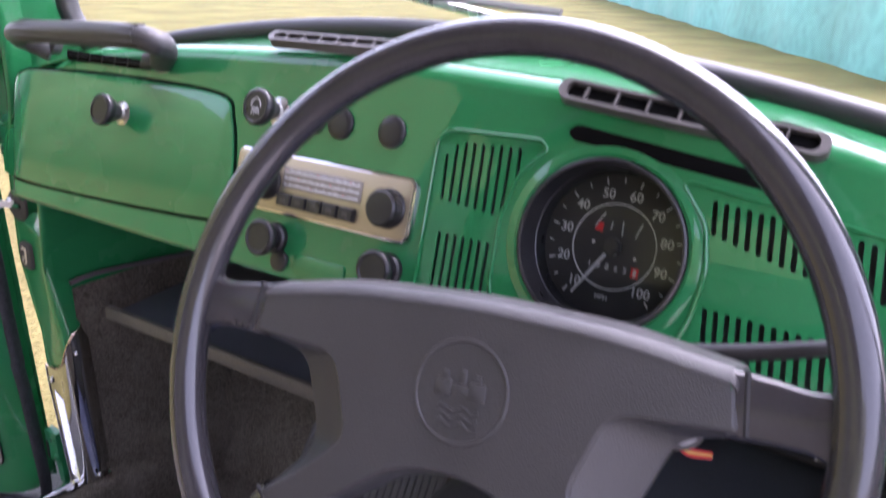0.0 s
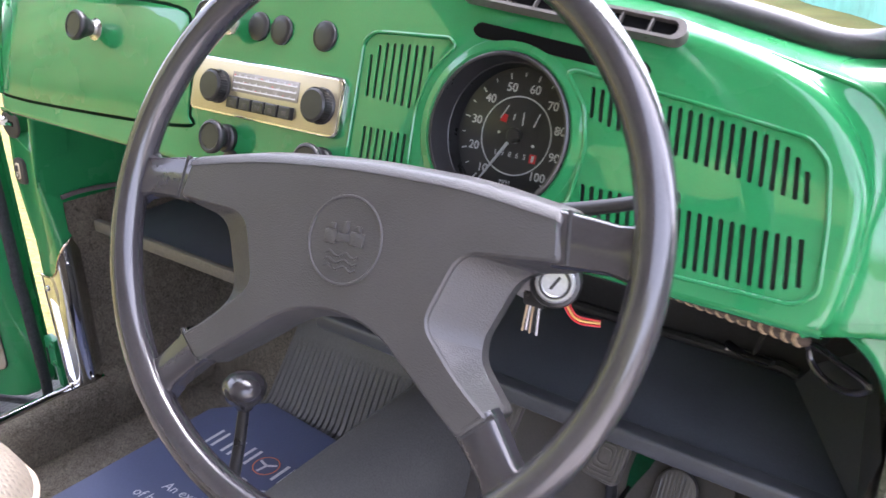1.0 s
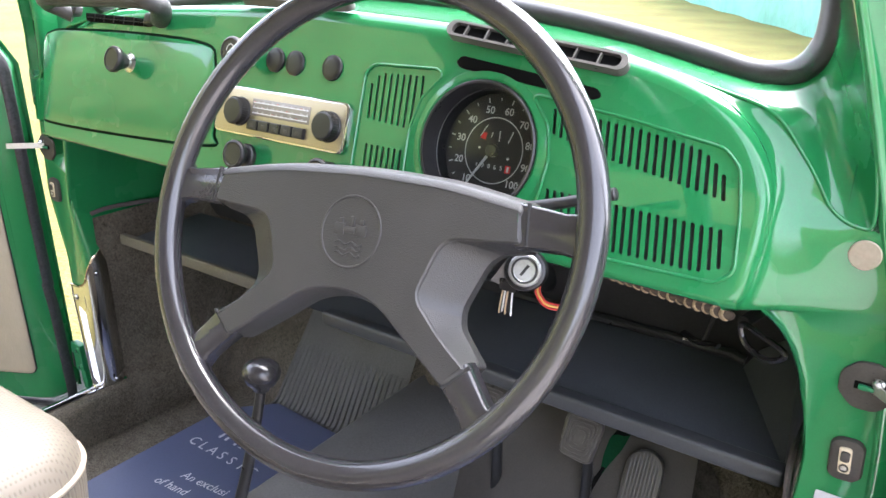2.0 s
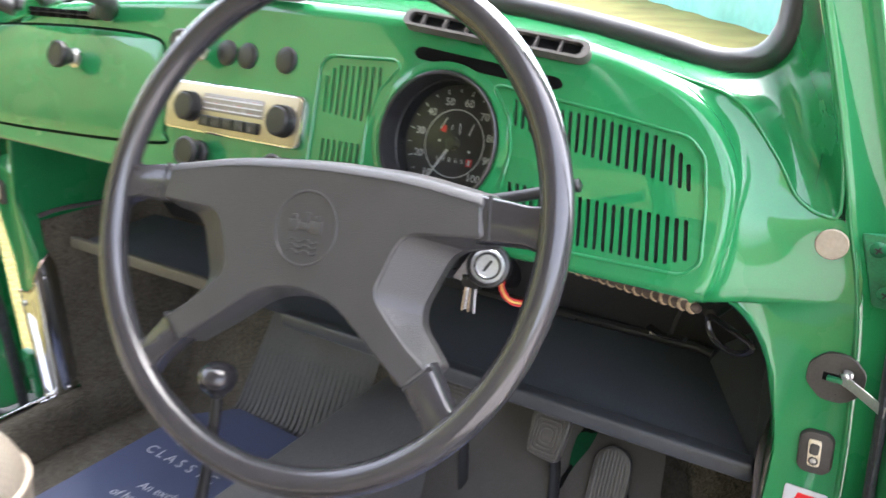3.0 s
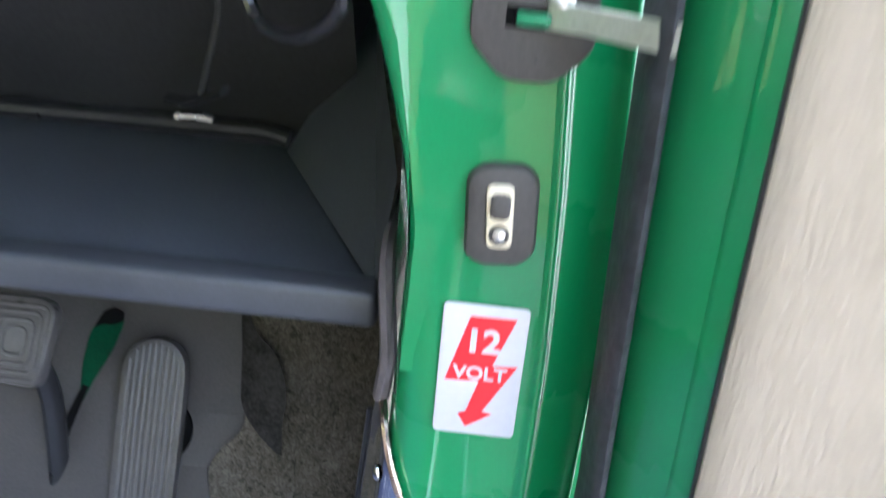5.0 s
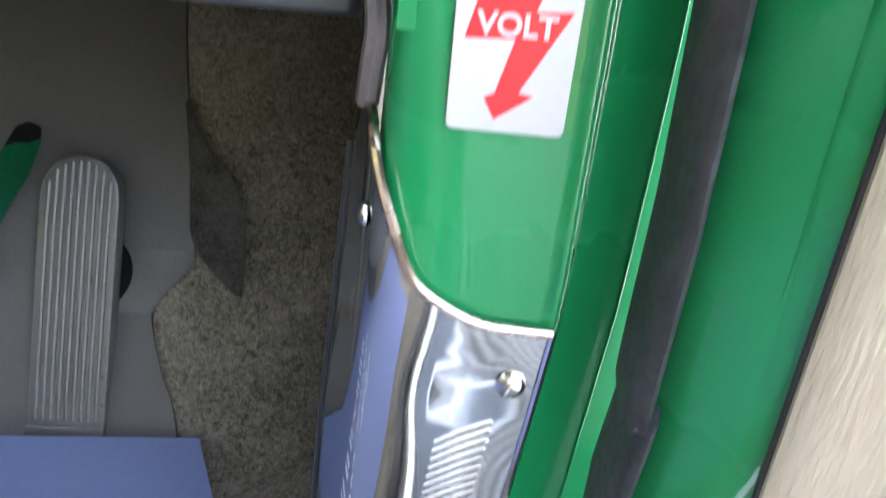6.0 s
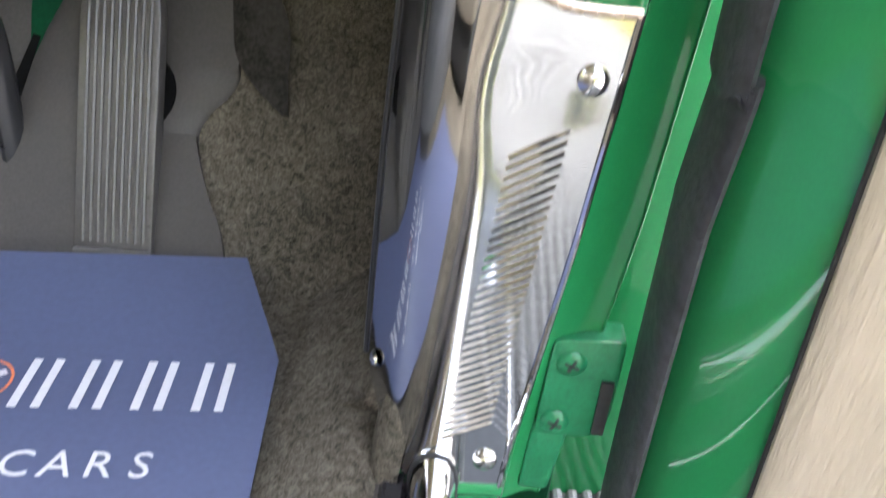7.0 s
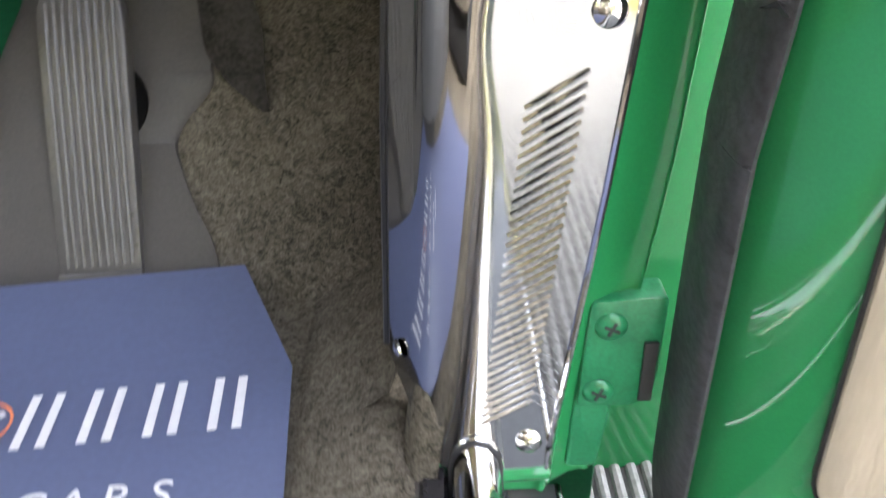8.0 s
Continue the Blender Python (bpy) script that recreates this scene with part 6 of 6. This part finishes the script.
plaque(bm, rrect(0.3290, 0.5755, 0.3610, 0.6335, 0.002, 4), PMR, 0.0005, 0.0, 0.0002)
sh = part("sheet", bm, STICKER, stk)
bm = bmesh.new()
arrow = [(0.3393, 0.6288), (0.3565, 0.6290), (0.3493, 0.6080), (0.3590, 0.6087), (0.3475, 0.5868), (0.3517, 0.5862), (0.3418, 0.5790), (0.3383, 0.5850), (0.3412, 0.5862), (0.3450, 0.6008), (0.3318, 0.6000)]
vsx = [bm.verts.new(PMR @ Vector((x, y, 0.0007))) for x, y in arrow]
es = [bm.edges.new((vsx[i], vsx[(i + 1) % len(vsx)])) for i in range(len(vsx))]
bmesh.ops.triangle_fill(bm, edges=es, normal=(0, -1, 0))
part("red_arrow", bm, RED, stk, "red lightning arrow")
words("12", 0.0138, PMR @ Matrix.Translation((0.3447, 0.6180, 0.0009)), STICKER, stk, "lettering", 0.0001, 0.00045)
words("VOLT", 0.0081, PMR @ Matrix.Translation((0.3450, 0.6040, 0.0009)), STICKER, stk, "lettering", 0.0001, 0.00022)


# ---- doors ----
TH = radians(62)


def door(flip):
    d = Vector((math.sin(TH), -math.cos(TH), 0))
    n = Vector((-math.cos(TH), -math.sin(TH), 0))

    def Q(s, w, z):
        p = Vector((0.389 - 0.055 * (z - 0.6), -0.033 - 0.055 * (z - 0.6), z)) + d * s + n * w
        return mirror(p) if flip else p

    tuck = lambda z: interp(z, [0.30, 0.36, 0.45, 0.56], [-0.0105, -0.0083, -0.0052, 0.0])  # noqa: E731
    lean = lambda z: 0.0 if z < 0.857 else (z - 0.857) * 0.66  # noqa: E731
    L = 0.80
    zs = [0.285, 0.287, 0.292, 0.30, 0.31, 0.33, 0.40, 0.5, 0.6, 0.7, 0.8, 0.857, 0.88, 0.91, 0.94]
    b = bmesh.new()
    rows = []
    for i, z in enumerate(zs):
        o = lean(z)
        low = (0.035, 0.02, 0.01, 0.004, 0.001)[i] if i < 5 else 0.0
        turn = [(o + 0.006 + 0.061 * (math.sin(radians(40)) - math.sin(radians(a))), 0.0028 + 0.061 * (math.cos(radians(a)) - math.cos(radians(40)))) for a in [40 - 2.5 * k for k in range(15)]]
        sec = [(o + 0.007, -0.035)] + turn + [(o + 0.050, 0.0172), (o + 0.10, 0.0172), (o + 0.3, 0.0172), (L, 0.0172), (L + 0.01, 0.01), (L + 0.01, -0.035)]
        rows.append([Q(max(s, o + low + 0.0105 * k / 16), w, z) + Vector((tuck(z) * (-1 if flip else 1) * max(0.0, 1 - s / 0.04), 0, 0)) for k, (s, w) in enumerate(sec)])
    loft(b, rows if not flip else [r[::-1] for r in rows])
    t = part("door", b, PAINT, car, "open green car door with a cream vinyl trim panel", 50)
    b = bmesh.new()
    loft(b, [[Q(0.0 + lean(z), -0.036, z), Q(L, -0.036, z)] for z in zs])
    part("outer_skin", b, PAINT, t)
    b = bmesh.new()
    loft(b, [[Q(0.06, 0.0175, 0.94), Q(L, 0.0175, 0.94)], [Q(0.06, 0.010, 0.952), Q(L, 0.010, 0.952)], [Q(0.06, -0.036, 0.952), Q(L, -0.036, 0.952)]])
    part("belt_rail", b, PAINT, t)
    # weatherstrip round the edge
    b = bmesh.new()
    pts = [Q(0.30, -0.01, 0.262), Q(0.10, -0.008, 0.262), Q(0.026, -0.004, 0.263), Q(0.006, 0.0, 0.272), Q(-0.0010, 0.0, 0.295), Q(-0.0020, 0.0, 0.36), Q(-0.0020, 0.0, 0.45), Q(-0.0020, 0.0, 0.46), Q(0.0005, 0.0, 0.505), Q(-0.0020, 0.0, 0.512), Q(-0.0020, 0.0, 0.7), Q(-0.0020, 0.0, 0.82), Q(0.0000, 0.0, 0.857), Q(0.0130, 0.0, 0.883), Q(0.0430, 0.0, 0.925), Q(0.0880, 0.0, 0.99), Q(0.1630, 0.0, 1.10), Q(0.28, 0.002, 1.25)]
    tube(b, [p + Vector((0.0030 + tuck(p.z), 0, 0)) * (-1 if flip else 1) for p in spline(pts, 6)], 0.009 if flip else 0.0182, 14, False, 0.45 if flip else 0.24, (0, 1, 0.05))
    part("weatherstrip", b, SEAL, t, "black rubber weatherstrip", 60)
    # window frame
    b = bmesh.new()
    tube(b, [Q(0.055, -0.010, 0.93), Q(0.10, -0.010, 0.99), Q(0.175, -0.010, 1.10), Q(0.295, -0.012, 1.25)], 0.010, 8)
    part("window_frame", b, PAINT, t)
    # trim card
    card = rounded([(0.0395, 0.336), (0.79, 0.330), (0.79, 0.866), (0.110, 0.858), (0.068, 0.852), (0.048, 0.837), (0.0405, 0.810)], 0.017, 6)
    b = bmesh.new()
    rows = []
    for ins, w in ((0.0, 0.0165), (0.0, 0.0190), (0.0008, 0.0208), (0.004, 0.0222), (0.010, 0.0226)):
        rows.append([Q(s, w, z) for s, z in inset(card, ins)])
    vs_ = loft(b, rows, True)
    f_ = b.faces.new(vs_[-1])
    bmesh.ops.triangulate(b, faces=[f_])
    part("trim_card", b, CREAM, t, "cream grained vinyl trim panel")
    # ring added round the card, its shape tilted so the band reflects darker
    swell = lambda s: 0.0028 + 0.061 * (math.cos(math.asin(min(math.sin(radians(40)), max(0.0871, math.sin(radians(40)) - (s - 0.006) / 0.061)))) - math.cos(radians(40)))  # noqa: E731
    b = bmesh.new()
    rows = []
    for ins, up in ((-0.0088, -0.0006), (-0.0082, 0.0004), (-0.0066, 0.0012), (-0.0010, 0.0026), (-0.0002, 0.0028)):
        rows.append([Q(s, swell(s) + up * interp(z, [0.56, 0.70], [0.0, 1.0]) - interp(z, [0.56, 0.70], [0.0012, 0.0]), z) + Vector((tuck(z) * (-1 if flip else 1) * max(0.0, 1 - s / 0.04), 0, 0)) for s, z in inset(card, ins)])
    loft(b, rows, True)
    bmesh.ops.recalc_face_normals(b, faces=b.faces[:])
    part("tilted_ring", b, PAINT, t, "", 50)
    b = bmesh.new()
    tube(b, [Q(s, 0.0185, z) for s, z in inset(card, -0.0004)], 0.0010, 8, True)
    part("card_gap", b, DARK, t)
    for loop_ in (rounded([(0.081, 0.706), (0.60, 0.690), (0.60, 0.795), (0.079, 0.792)], 0.022, 6),):
        b = bmesh.new()
        tube(b, [Q(s, 0.0224, z) for s, z in loop_], 0.0018, 8, True)
        part("welt", b, CREAM, t)
    b = bmesh.new()
    tube(b, [Q(0.080, 0.0224, 0.740), Q(0.60, 0.0224, 0.735)], 0.0014, 8)
    part("welt", b, CREAM, t)
    # window winder
    nn = Q(0, 1, 0.6) - Q(0, 0, 0.6)
    b = bmesh.new()
    lathe(b, [(0.020, 0.0), (0.020, 0.006), (0.016, 0.010), (0.010, 0.012), (0.010, 0.022), (0.0001, 0.023)], facing(tuple(Q(0.175, 0.0226, 0.822)), tuple(nn)), 28)
    part("winder_boss", b, PLASTIC, t, "black window winder boss")
    b = bmesh.new()
    tube(b, spline([Q(0.180, 0.042, 0.824), Q(0.140, 0.040, 0.814), Q(0.096, 0.038, 0.802)], 6), lambda s: 0.0105 - 0.002 * s, 12, False, 0.6)
    part("winder_arm", b, PLASTIC, t, "black window winder arm")
    b = bmesh.new()
    lathe(b, [(0.008, 0.0), (0.0132, 0.003), (0.0150, 0.007), (0.0150, 0.012), (0.014, 0.0148), (0.0125, 0.0158)] + [(0.0118 - 0.0011 * k, 0.0158 - 0.00035 * ((k + 1) % 2)) for k in range(10)] + [(0.0001, 0.0148)], facing(tuple(Q(0.0945, 0.030, 0.7985)), tuple(nn)), 36)
    part("winder_knob", b, PLASTIC, t, "round black ridged winder knob", 40)
    return t


door(False)
door(True)

# ---- wipers ----
for x0, x1 in ((-0.06, -0.40),):
    wip = thing("windscreen_wiper", (x0, 0.14, 0.985), "grey metal wiper arm with a black blade on the windscreen", "wiper", "windscreen wipers")
    bm = bmesh.new()
    tube(bm, [(x0, 0.165, 0.972), (x0 - 0.05, 0.150, 0.995), (x1 + 0.1, 0.118, 1.030)], 0.0045, 8)
    part("arm", bm, STEEL, wip)
    bm = bmesh.new()
    tube(bm, [(x0 - 0.05, 0.120, 1.017), (x1 + 0.1, 0.112, 1.030), (x1 - 0.05, 0.108, 1.040)], 0.0045, 8, False, 0.6)
    part("blade", bm, RUBBER, wip)
    bm = bmesh.new()
    lathe(bm, [(0.012, 0), (0.012, 0.012), (0.008, 0.018), (0.0001, 0.019)], facing((x0, 0.160, 0.962), (0, -0.3, 1)), 16)
    part("spindle", bm, STEEL, wip)
